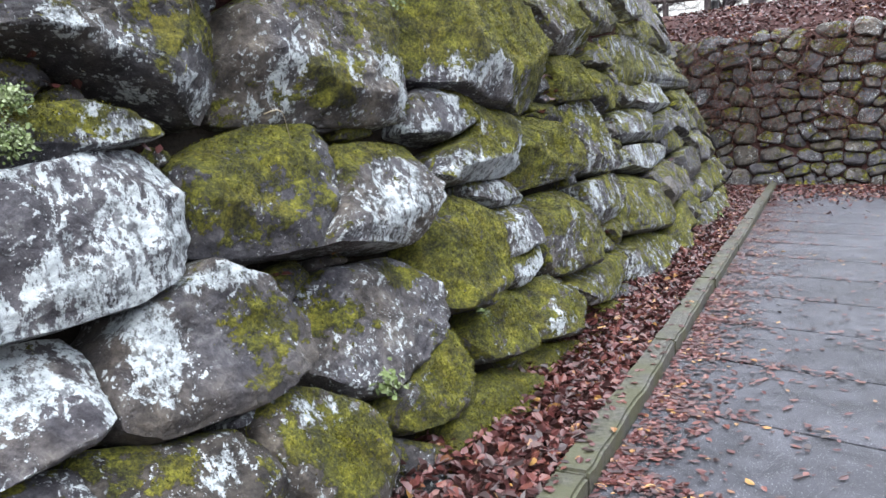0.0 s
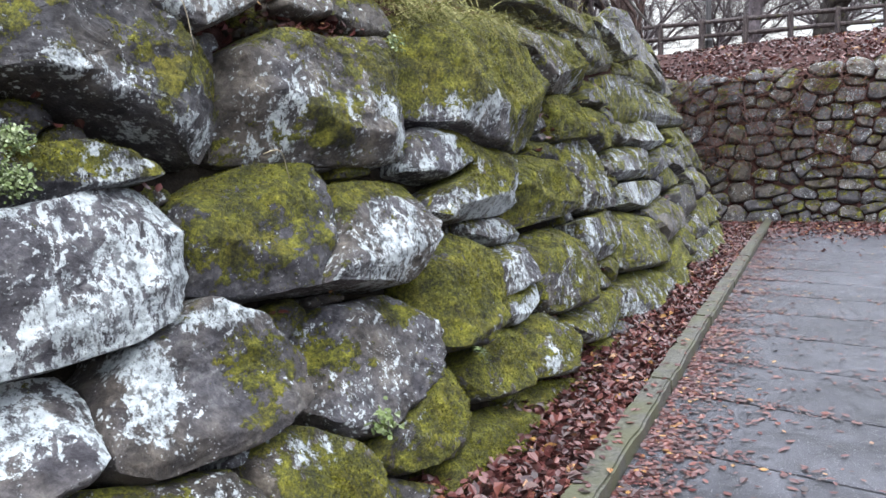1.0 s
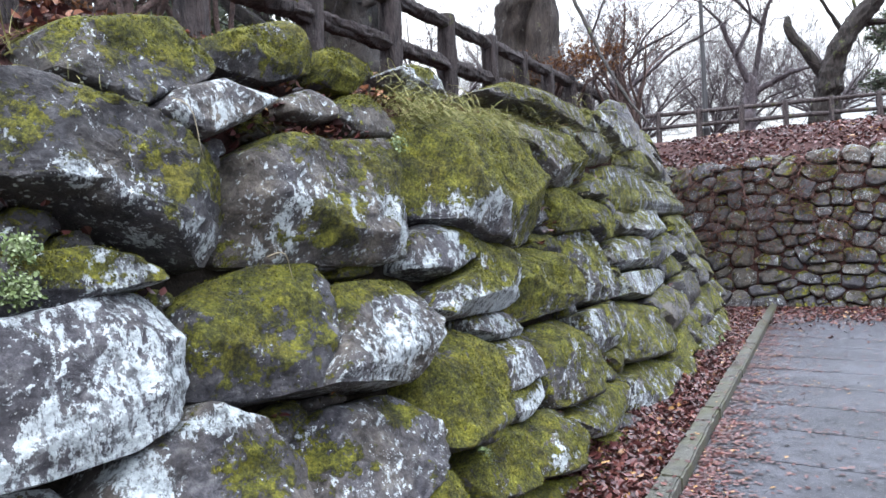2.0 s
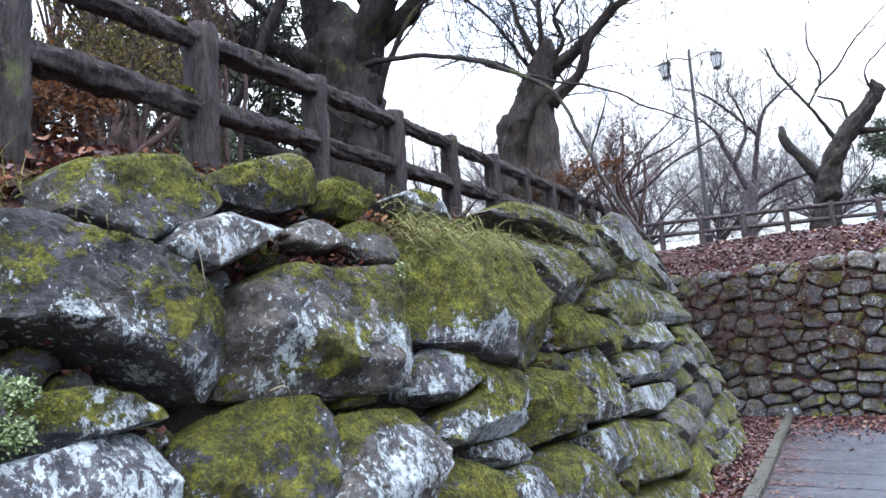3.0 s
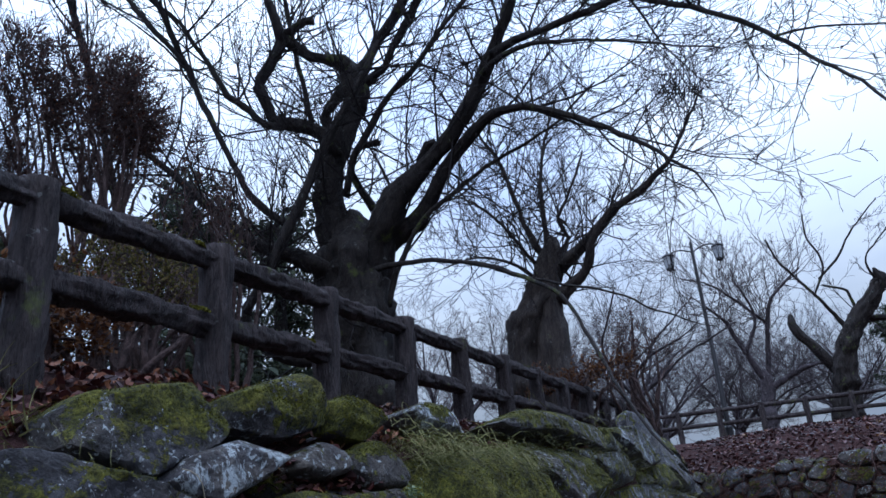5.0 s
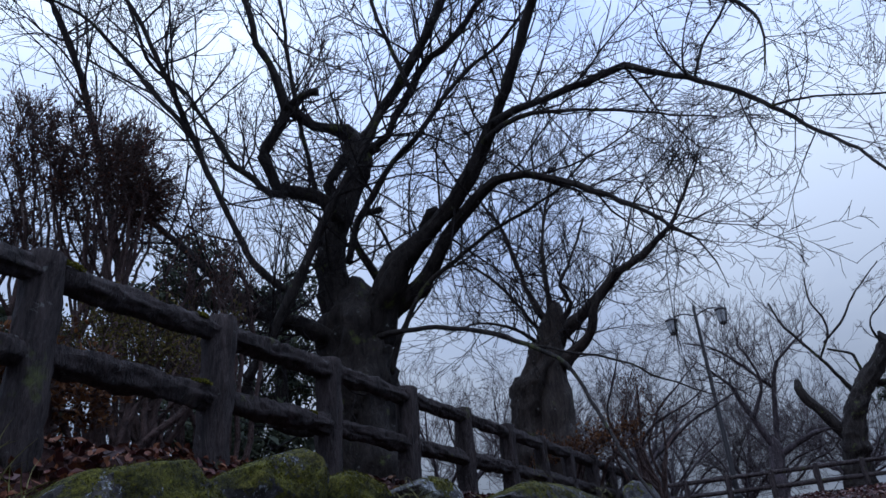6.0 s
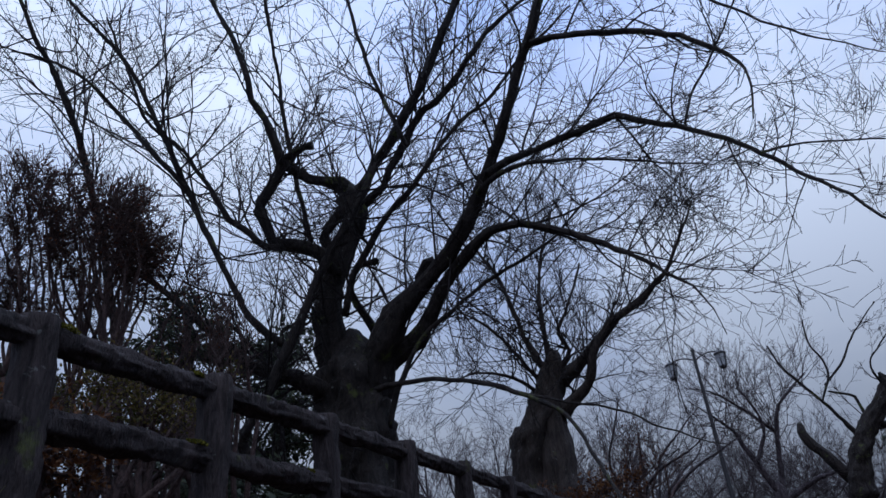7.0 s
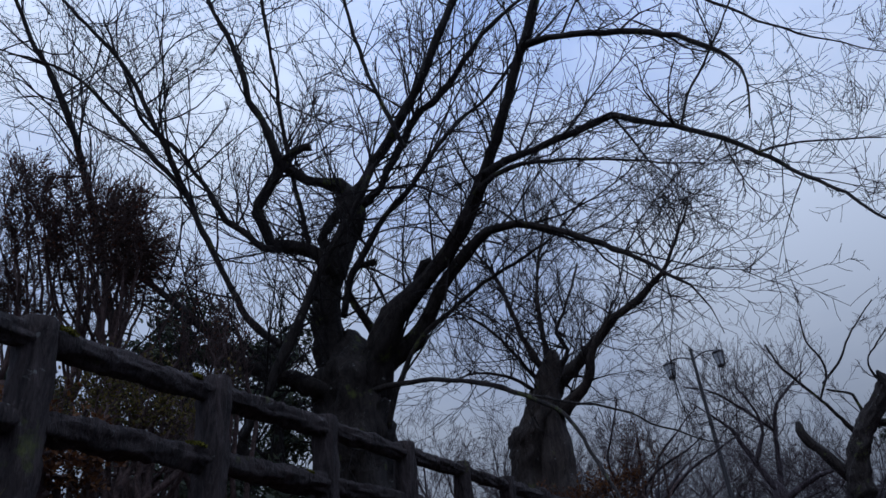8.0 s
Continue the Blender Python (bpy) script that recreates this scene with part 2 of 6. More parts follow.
# ---- mesh helpers ----
def mesh_object(name, verts, faces, material, parent=None, label="", smooth=True, sharp=0):
    me = bpy.data.meshes.new(name)
    me.from_pydata(verts, [], faces)
    me.materials.append(material)
    if smooth:
        me.polygons.foreach_set("use_smooth", [True] * len(me.polygons))
    me.update()
    if sharp:
        me.set_sharp_from_angle(angle=radians(sharp))
    ob = new(name, me)
    ob.parent = parent
    if label:
        ob["label"] = label
    return ob


def empty(name, at=(0, 0, 0)):
    ob = new(name)
    ob.location = at
    return ob


class Tubes:
    """Gathers tapered tubes along polylines into one mesh."""

    def __init__(self):
        self.v, self.f = [], []

    def add(self, pts, radii, sides=6, rough=0.0, cap=True):
        pts = [Vector(p) for p in pts]
        n0 = len(self.v)
        up = Vector((0.31, 0.17, 0.93))
        last = len(pts) - 1
        run = pts[0].x * 7.0
        for i, p in enumerate(pts):
            run += (p - pts[i - 1]).length if i else 0.0
            d = (pts[min(i + 1, last)] - pts[max(i - 1, 0)]).normalized()
            a = d.cross(up)
            if a.length < 0.05:
                a = d.cross(Vector((1, 0, 0)))
            a.normalize()
            b = d.cross(a)
            for s in range(sides):
                w = 2 * math.pi * s / sides
                o = a * math.cos(w) + b * math.sin(w)
                r = radii[i]
                if rough:
                    # long ridges along the wood, knots across it
                    q = Vector((o.x * 2.8, o.y * 2.8, o.z * 2.8 + run * 1.7))
                    r *= 1 + rough * (0.75 * noise.fractal(q, 0.7, 2.1, 4) + 0.45 * noise.fractal((p + o * r) * 3.4, 0.8, 2.1, 3))
                self.v.append(p + o * r)
        for i in range(last):
            for s in range(sides):
                s2 = (s + 1) % sides
                self.f.append((n0 + i * sides + s, n0 + i * sides + s2, n0 + (i + 1) * sides + s2, n0 + (i + 1) * sides + s))
        if cap:
            self.f.append(tuple(n0 + s for s in reversed(range(sides))))
            self.f.append(tuple(n0 + last * sides + s for s in range(sides)))

    def make(self, name, material, parent=None, label=""):
        return mesh_object(name, [tuple(v) for v in self.v], self.f, material, parent, label)


def smooth_line(pts, step):
    """Catmull-Rom through points with a radius as fourth number; a point about every step metres."""
    out = []
    n = len(pts)
    for i in range(n - 1):
        p0, p1, p2, p3 = (np.array(pts[max(0, min(n - 1, j))]) for j in (i - 1, i, i + 1, i + 2))
        m = max(1, int(np.linalg.norm(p2[:3] - p1[:3]) / step))
        for j in range(m):
            t = j / m
            out.append(0.5 * (2 * p1 + (p2 - p0) * t + (2 * p0 - 5 * p1 + 4 * p2 - p3) * t * t + (3 * p1 - p0 - 3 * p2 + p3) * t ** 3))
    out.append(np.array(pts[-1]))
    return out


def leaf_mesh(name, places, sizes, normals, material, parent=None, label="", seed=1, slim=0.55, flat=1.0):
    """Many small folded leaves, one island each."""
    rng = np.random.default_rng(seed)
    places, sizes, normals = np.asarray(places), np.asarray(sizes), np.asarray(normals)
    n = len(places)
    w = rng.normal(size=(n, 3))
    normals = normals / np.linalg.norm(normals, axis=1, keepdims=True)
    a = np.cross(normals, w)
    a /= np.linalg.norm(a, axis=1, keepdims=True)
    b = np.cross(normals, a)
    s = sizes[:, None]
    curl = rng.uniform(-0.15, 0.42, (n, 1)) * s * flat
    bend = rng.uniform(-0.1, 0.3, (n, 1)) * s * flat
    k = slim * 0.5 * s
    rows = [places - a * s * 0.5 + normals * bend,
            places - a * s * 0.15 + b * k + normals * curl,
            places + a * s * 0.22 + b * k * 0.8 + normals * curl,
            places + a * s * 0.55 + normals * bend,
            places + a * s * 0.22 - b * k * 0.8 + normals * curl,
            places - a * s * 0.15 - b * k + normals * curl]
    verts = np.stack(rows, 1).reshape(-1, 3)
    faces = []
    for i in range(n):
        j = 6 * i
        faces.append((j, j + 1, j + 2, j + 3))
        faces.append((j, j + 3, j + 4, j + 5))
    return mesh_object(name, verts.tolist(), faces, material, parent, label, smooth=False)


# ---- the plan: a battered, bowed retaining wall beside a road ----
ALONG = np.array([0.44, 0.898, 0.0])
ALONG /= np.linalg.norm(ALONG)
INTO = np.array([-ALONG[1], ALONG[0], 0.0])
FOOT = np.array([-0.06, 3.04, 0.0])
UP = np.array([0.0, 0.0, 1.0])


def lean_back(u, z):
    """The upper face draws back further towards the rounded far end."""
    return 0.035 * max(0.0, min(u, 15.0) - 6.0) * z * z / 9.0 * 3.0


def bow(u, z=9.0):
    """How far the wall bends back; less so near its flared foot."""
    u = min(max(u, -4.5), 15.0)
    return 0.05 * max(0.0, 2 - u) ** 2 * min(1.0, max(0.12, 0.12 + 0.88 * z / 0.8)) + 0.035 * max(0.0, u - 9) ** 2


def setback(z):
    return 0.30 * z - 0.03 * z * z


def on_wall(u, z, out=0.0):
    """A place on the wall's face, u metres along its foot and z metres up; out: metres proud of it."""
    slope = 0.30 - 0.06 * z
    n = -INTO + UP * slope
    return FOOT + ALONG * u + INTO * (bow(u, z) + setback(z) + lean_back(u, z)) + UP * z + n / np.linalg.norm(n) * out


def wall_top(u):
    return 2.42 + 0.075 * min(u, 15.0) if u > 0 else 2.42 + 0.02 * max(u, -4.5)


def plan(u, p, z=0.0):
    """A place u metres along the wall's foot and p metres behind it."""
    return FOOT + ALONG * u + INTO * p + UP * z


def fence_ground(u):
    return 2.70 + 0.052 * (u + 0.757)


# ---- ground, road, kerb ----
def sheet(name, us, ps, height, material, label, category, start=lambda u: 0.0):
    verts = [tuple(plan(u, p + start(u), height(u, p + start(u)))) for u in us for p in ps]
    m = len(ps)
    faces = [(i * m + j, i * m + j + 1, (i + 1) * m + j + 1, (i + 1) * m + j) for i in range(len(us) - 1) for j in range(m - 1)]
    faces = [tuple(reversed(f)) for f in faces]
    return tagged(mesh_object(name, verts, faces, material), label, category, kind="structure")


def bumpy(u, p, amp=0.02, scale=1.5):
    return amp * noise.fractal(Vector((u * scale, p * scale, 3.1)), 1.0, 2.0, 4)


ground = sheet("ground", [-400, -60, -12] + [x * 0.5 for x in range(-12, 33)] + [30, 90, 400], [-400, -60, -14, -6, -4.5, -3, -1.5, -0.57, -0.45, -0.3, -0.15, 0.0, 0.2, 0.6, 1.4, 6, 60, 400],
               lambda u, p: (bumpy(u, p, 0.03) + (0.03 if -0.45 <= p <= 0.7 else -0.12)), LEAFY_SOIL, "dark soil strewn with fallen red leaves beside the road", "ground")


def edge_plan(u):
    return bow(min(max(u, -4.5), 15)) + setback(2.3) + lean_back(min(u, 15), wall_top(min(u, 15)) - 0.15)


def terrace_height(u, p):
    edge, rail = wall_top(u) - 0.2, fence_ground(u)
    t = min(1.0, max(0.0, (p - edge_plan(u)) / max(0.25, 1.6 - edge_plan(u))))
    down = 0.45 if p < edge_plan(u) + 0.09 else 0.0
    return edge - down + (rail - edge) * t + min(1.2, max(0.0, p - 1.7) * 0.02) + bumpy(u, p, 0.05, 1.1)


terrace = sheet("terrace_ground", [-40, -20, -10, -6] + [-4 + 0.35 * i for i in range(52)] + [16, 20], [0.07, 0.1, 0.16, 0.25, 0.35, 0.45, 0.6, 0.75, 0.9, 1.05, 1.2, 1.4, 1.7, 2.2, 3, 5, 8, 14, 25, 60],
                terrace_height, LEAFY_SOIL, "raised earth bank behind the wall, covered with fallen leaves", "ground", edge_plan)

BACK_FOOT = np.array([7.15, 14.79, 0.0])
BACK_ALONG = np.array([0.8236, -0.5672, 0.0])
BACK_INTO = np.array([0.5672, 0.8236, 0.0])


def on_back(u, z, out=0.0):
    n = -BACK_INTO + UP * 0.12
    return BACK_FOOT + BACK_ALONG * u + BACK_INTO * 0.12 * z + UP * z + n / np.linalg.norm(n) * out


def bank_height(p):
    return 2.85 + 1.62 * (1 - math.exp(-max(0.0, p - 0.3) / 3.2))


bank_us, bank_ps = [-14, -8, -5, -3, -2, -1, 0, 1, 2, 3, 4, 6, 9, 14, 30], [0.3, 0.5, 0.8, 1.2, 1.7, 2.3, 3, 4, 5, 6.5, 8, 10, 13, 18, 30, 80]
bank_verts = [tuple(BACK_FOOT + BACK_ALONG * u + BACK_INTO * p + UP * (bank_height(p) + bumpy(u, p, 0.08, 0.9))) for u in bank_us for p in bank_ps]
bm_n = len(bank_ps)
bank = mesh_object("upper_bank", bank_verts, [(i * bm_n + j, (i + 1) * bm_n + j, (i + 1) * bm_n + j + 1, i * bm_n + j + 1) for i in range(len(bank_us) - 1) for j in range(bm_n - 1)], LEAFY_SOIL)
tagged(bank, "sloping bank above the far wall, thick with red fallen leaves", "ground", kind="structure")

road = tagged(empty("road"), "wet grey concrete road laid in cross strips, scattered with leaves", "road", kind="structure")


def road_slab(u0, u1):
    skew = 0.25
    verts, faces = [], []
    ps = [-0.57 - 0.35 * j for j in range(17)]
    cuts = [u0 + 0.012, u0 + 0.03, (u0 + u1) / 2, u1 - 0.03, u1 - 0.012]
    for i, u in enumerate(cuts):
        for p in ps:
            edge = i in (0, 4)
            verts.append(tuple(plan(u + skew * (p + 0.57), p, -0.006 * edge + 0.004 * noise.noise(Vector((u * 2, p * 2, 0))))))
    m = len(ps)
    for i in range(4):
        for j in range(m - 1):
            faces.append((i * m + j, i * m + j + 1, (i + 1) * m + j + 1, (i + 1) * m + j))
    n = len(verts)
    ring = [j for j in range(m)] + [i * m + m - 1 for i in range(1, 5)] + [4 * m + j for j in reversed(range(m - 1))] + [i * m for i in reversed(range(1, 4))]
    for r in ring:
        x, y, z = verts[r]
        verts.append((x, y, -0.1))
    c = len(ring)
    for i in range(c):
        faces.append((ring[i], n + i, n + (i + 1) % c, ring[(i + 1) % c]))
    return mesh_object("slab", verts, faces, ROAD, road, smooth=False)


for i in range(-22, 16):
    road_slab(2.2 + 0.925 * (i - 1), 2.2 + 0.925 * i)

kerb = tagged(empty("kerb"), "low mossy concrete kerb along the road's edge", "kerb", kind="structure")


def kerb_stone(u0, u1):
    bm = bmesh.new()
    bmesh.ops.create_cube(bm, size=1.0)
    for v in bm.verts:
        v.co = Vector((v.co.x * 0.145, v.co.y * (u1 - u0 - 0.012), v.co.z * 0.26))
    bmesh.ops.bevel(bm, geom=[e for e in bm.edges], offset=0.014, segments=2, affect="EDGES")
    bmesh.ops.subdivide_edges(bm, edges=[e for e in bm.edges if e.calc_length() > 0.3], cuts=24)
    for v in bm.verts:
        v.co += Vector(noise.noise_vector(v.co * 5 + Vector((u0 * 3, 0, 0)))) * 0.010 + Vector(noise.noise_vector(v.co * 22)) * 0.004
    me = bpy.data.meshes.new("kerb_stone")
    bm.to_mesh(me)
    bm.free()
    me.materials.append(KERB)
    ob = new("kerb_stone", me)
    ob.parent = kerb
    c = plan((u0 + u1) / 2, -0.495)
    ob.matrix_local = pose(c[0], c[1], -0.04 + random.uniform(-0.006, 0.006), 0, 0, math.degrees(math.atan2(ALONG[1], ALONG[0])) - 90 + random.uniform(-0.4, 0.4))
    return ob


u = -13.85
while u < 13.0:
    kerb_stone(u, u + 2.0)
    u += 2.0

# ---- the wall's stones: corners along and up the face, shares of moss and lichen, tone, warmth, how proud it stands, patches of growth ----
MOSSY, CRUST = "moss", "lichen"
BLOCKS = []


def block(corners, moss, lichen, tone, warm, proud, *patches):
    """One large stone of the wall."""
    BLOCKS.append({"corners": corners, "moss": moss, "lichen": lichen, "tone": tone, "warm": warm, "proud": proud, "patches": patches})


block(((-0.94, 2.38), (-0.84, 2.46), (-0.44, 2.54), (-0.28, 2.36), (-0.44, 2.23), (-0.68, 2.14), (-0.95, 2.24)), 0.26, 0.25, 0.3, 0.5, 0, (MOSSY, -0.68, 2.43, 0.26, 0.09, 0.5), (MOSSY, -0.36, 2.40, 0.12, 0.12, 0.5), (CRUST, -0.83, 2.41, 0.08, 0.06, 0.4))
block(((-0.25, 2.51), (-0.11, 2.57), (0.22, 2.69), (0.38, 2.55), (0.32, 2.45), (0.04, 2.36), (-0.25, 2.39)), 0.19, 0.25, 0.38, 0.5, -0.04, (MOSSY, -0.18, 2.49, 0.12, 0.08, 0.6), (MOSSY, 0.15, 2.50, 0.23, 0.11, 0.8))
block(((0.42, 2.57), (0.54, 2.61), (0.80, 2.52), (0.59, 2.39), (0.39, 2.42)), 0.64, 0.1, 0.5, 0.5, -0.06, (MOSSY, 0.49, 2.48, 0.23, 0.12, 0.4))
block(((-0.64, 2.12), (-0.55, 2.21), (-0.18, 2.33), (-0.08, 2.24), (-0.20, 2.15), (-0.44, 2.04), (-0.57, 2.07)), -0.4, 0.42, 1.35, 0.5, 0.09, (CRUST, -0.41, 2.11, 0.19, 0.06, 0.55), (CRUST, -0.15, 2.23, 0.08, 0.08, 0.5))
block(((0.02, 2.26), (0.23, 2.34), (0.42, 2.31), (0.32, 2.20), (0.12, 2.17), (0.02, 2.20)), -0.06, 0.25, 0.75, 0.95, 0.03)
block(((0.44, 2.31), (0.60, 2.38), (0.79, 2.23), (0.70, 2.14), (0.49, 2.15), (0.39, 2.22)), 0.24, 0.1, 0.3, 0.4, 0, (MOSSY, 0.54, 2.34, 0.14, 0.04, 0.7))
block(((1.02, 2.59), (1.34, 2.69), (1.62, 2.62), (1.59, 2.50), (1.19, 2.51)), 0.18, 0.62, 0.85, 0.3, -0.08, (MOSSY, 1.32, 2.62, 0.14, 0.04, 0.4))
block(((1.98, 2.60), (2.77, 2.81), (3.89, 2.87), (4.68, 2.81), (4.24, 2.57), (3.12, 2.65), (2.35, 2.58)), 0.43, 0.42, 0.4, 0.5, -0.02, (MOSSY, 2.43, 2.71, 0.38, 0.06, 0.4))
block(((3.85, 2.51), (4.82, 2.62), (5.69, 2.42), (4.60, 2.29), (4.23, 2.33)), 0.48, 0.52, 0.65, 0.6, -0.02)
block(((4.81, 2.86), (6.69, 3.06), (7.73, 2.78), (5.70, 2.49), (5.13, 2.66)), 0.33, 0.62, 0.85, 0.5, -0.02)
block(((-1.29, 2.16), (-1.11, 2.24), (-0.96, 2.21), (-0.68, 2.13), (-0.35, 1.96), (-0.35, 1.74), (-0.47, 1.54), (-0.71, 1.67), (-0.95, 1.80), (-1.31, 1.89)), 0.22, 0.2, 0.22, 0.4, 0.06, (MOSSY, -0.82, 2.14, 0.14, 0.03, 0.7), (MOSSY, -0.49, 1.94, 0.15, 0.13, 0.6), (MOSSY, -0.77, 1.96, 0.08, 0.04, 0.35), (CRUST, -1.01, 1.87, 0.09, 0.05, 0.9), (CRUST, -1.11, 1.99, 0.10, 0.07, 0.35), (CRUST, -0.77, 1.81, 0.12, 0.06, 0.7), (CRUST, -0.62, 1.69, 0.13, 0.04, 0.75), (CRUST, -0.50, 1.62, 0.05, 0.04, 0.9))
block(((-0.28, 1.98), (-0.03, 2.10), (0.27, 2.09), (0.60, 2.12), (0.74, 2.02), (0.78, 1.74), (0.64, 1.54), (0.39, 1.51), (-0.11, 1.56), (-0.36, 1.57)), 0.19, 0.3, 0.75, 0.8, 0.04, (MOSSY, 0.07, 2.06, 0.21, 0.06, 0.5), (MOSSY, 0.50, 1.97, 0.20, 0.17, 0.7), (MOSSY, 0.04, 1.66, 0.17, 0.08, 0.6), (CRUST, 0.11, 1.78, 0.29, 0.09, 0.75), (CRUST, 0.55, 1.66, 0.16, 0.16, 0.95), (CRUST, -0.15, 1.62, 0.10, 0.06, 0.8))
block(((0.72, 2.17), (0.81, 2.35), (1.28, 2.47), (1.94, 2.45), (2.45, 2.25), (2.68, 1.95), (2.71, 1.65), (1.92, 1.54), (1.15, 1.69), (0.81, 1.76), (0.75, 1.91)), 0.38, 0.42, 0.65, 0.35, 0.06, (MOSSY, 1.72, 2.14, 1.43, 0.29, 0.75), (MOSSY, 2.28, 1.79, 0.50, 0.19, 0.6), (MOSSY, 0.78, 1.85, 0.11, 0.12, 0.8), (CRUST, 1.19, 1.84, 0.26, 0.11, 0.95), (MOSSY, 1.27, 1.72, 0.54, 0.07, -0.5))
block(((2.13, 2.49), (3.04, 2.61), (3.59, 2.53), (4.08, 2.31), (4.35, 2.11), (3.46, 2.03), (2.90, 2.01), (2.68, 2.27)), 0.33, 0.57, 0.6, 0.85, 0, (MOSSY, 3.82, 2.25, 0.58, 0.16, 0.6), (CRUST, 3.82, 2.15, 0.28, 0.08, 0.7))
block(((2.97, 1.97), (3.53, 2.07), (3.91, 1.97), (3.70, 1.65), (2.96, 1.64)), 0.83, 0.42, 0.6, 0.5, -0.02)
block(((4.00, 1.95), (4.49, 1.93), (4.83, 1.63), (4.13, 1.54), (3.85, 1.70)), 0.78, 0.42, 0.55, 0.5, -0.02)
block(((4.55, 2.27), (5.46, 2.37), (14.39, 2.35), (14.92, 2.02), (5.00, 1.79), (4.76, 1.98)), 0.43, 0.62, 0.7, 0.3, -0.01, (MOSSY, 5.59, 1.86, 0.62, 0.24, 0.6))
block(((-1.31, 1.61), (-1.09, 1.62), (-0.91, 1.64), (-0.77, 1.59), (-0.71, 1.50), (-0.89, 1.48), (-1.14, 1.44), (-1.35, 1.43)), 0.4, 0.4, 0.3, 0.4, 0.05, (CRUST, -0.94, 1.55, 0.10, 0.06, 1), (CRUST, -0.77, 1.53, 0.05, 0.06, 0.8), (MOSSY, -1.08, 1.56, 0.08, 0.07, 0.5))
block(((-1.38, 1.40), (-1.16, 1.43), (-0.92, 1.47), (-0.74, 1.48), (-0.70, 1.35), (-0.72, 1.10), (-0.84, 1.00), (-1.06, 0.95), (-1.37, 0.92), (-1.49, 0.91)), -0.4, 1.05, 0.8, 0.2, 0.08, (CRUST, -1.20, 1.25, 0.11, 0.15, -0.4), (CRUST, -1.23, 0.98, 0.09, 0.03, -0.6), (CRUST, -0.86, 1.33, 0.05, 0.11, -0.3))
block(((-1.49, 0.87), (-1.28, 0.92), (-1.13, 0.91), (-1.11, 0.80), (-1.17, 0.66), (-1.24, 0.62), (-1.38, 0.60), (-1.64, 0.58)), -0.4, 1.15, 0.8, 0.3, 0.06, (CRUST, -1.21, 0.81, 0.03, 0.03, -0.9), (CRUST, -1.42, 0.63, 0.17, 0.05, -1.1), (CRUST, -1.24, 0.69, 0.03, 0.03, -0.8))
block(((-1.07, 0.84), (-0.96, 0.94), (-0.84, 0.98), (-0.66, 1.07), (-0.46, 0.98), (-0.32, 0.77), (-0.41, 0.63), (-0.55, 0.58), (-0.79, 0.56), (-1.06, 0.56), (-1.17, 0.62)), -0.2, 0.05, 0.5, 0.7, 0.04, (CRUST, -0.94, 0.82, 0.07, 0.14, 1.5), (CRUST, -0.64, 1.00, 0.18, 0.06, 1.4), (CRUST, -1.02, 0.67, 0.07, 0.06, 0.95), (MOSSY, -0.58, 0.83, 0.19, 0.12, 1), (CRUST, -0.64, 0.59, 0.13, 0.03, 0.3))
block(((-0.17, 0.90), (-0.02, 0.94), (0.34, 0.93), (0.55, 0.79), (0.50, 0.60), (0.38, 0.51), (-0.01, 0.40), (-0.17, 0.43), (-0.34, 0.59), (-0.25, 0.78)), -0.05, 0.35, 0.6, 0.5, -0.04, (MOSSY, -0.15, 0.75, 0.10, 0.14, 0.6), (MOSSY, 0.23, 0.85, 0.07, 0.05, 0.6), (CRUST, 0.01, 0.52, 0.24, 0.10, 0.35), (MOSSY, 0.47, 0.83, 0.13, 0.05, 0.5))
block(((-0.64, 1.40), (-0.46, 1.49), (-0.21, 1.56), (-0.01, 1.53), (0.13, 1.45), (0.01, 1.24), (-0.18, 1.02), (-0.41, 1.03), (-0.67, 1.09), (-0.66, 1.24)), 0.15, 0.12, 0.42, 0.2, 0.03, (MOSSY, -0.52, 1.29, 0.14, 0.20, 0.6), (MOSSY, -0.25, 1.51, 0.33, 0.05, 0.7), (MOSSY, -0.21, 1.39, 0.13, 0.07, 0.7), (CRUST, -0.03, 1.19, 0.05, 0.09, 0.7), (CRUST, -0.53, 1.27, 0.09, 0.04, 0.4))
block(((0.08, 1.44), (0.77, 1.43), (0.83, 1.37), (0.68, 1.21), (0.43, 0.96), (0.02, 1.00), (-0.21, 1.03), (-0.03, 1.22)), 0.05, 0.65, 0.65, 0.7, 0.07, (MOSSY, 0.32, 1.42, 0.49, 0.05, 0.8), (MOSSY, 0.07, 1.34, 0.08, 0.07, 0.4), (CRUST, 0.25, 1.13, 0.28, 0.12, 0.4))
block(((0.08, 1.57), (0.21, 1.58), (0.24, 1.52), (0.12, 1.52)), 0.25, 0.2, 0.6, 0.4, -0.04)
block(((0.23, 1.54), (0.38, 1.55), (0.42, 1.48), (0.22, 1.48)), 0.95, 0, 0.5, 0.4, -0.03)
block(((0.80, 1.66), (0.97, 1.72), (1.29, 1.72), (1.28, 1.51), (0.99, 1.43), (0.71, 1.49)), 0.09, 0.72, 0.55, 0.3, 0, (MOSSY, 1.20, 1.59, 0.08, 0.12, 0.6))
block(((1.26, 1.61), (1.42, 1.66), (1.86, 1.56), (1.79, 1.23), (1.60, 1.19), (0.87, 1.21), (0.74, 1.25), (0.91, 1.38), (1.24, 1.45)), 0.24, 0.67, 0.65, 0.6, 0.01, (MOSSY, 1.36, 1.44, 0.35, 0.16, 0.6), (CRUST, 1.48, 1.26, 0.43, 0.07, 0.9), (CRUST, 1.79, 1.41, 0.11, 0.13, 0.6))
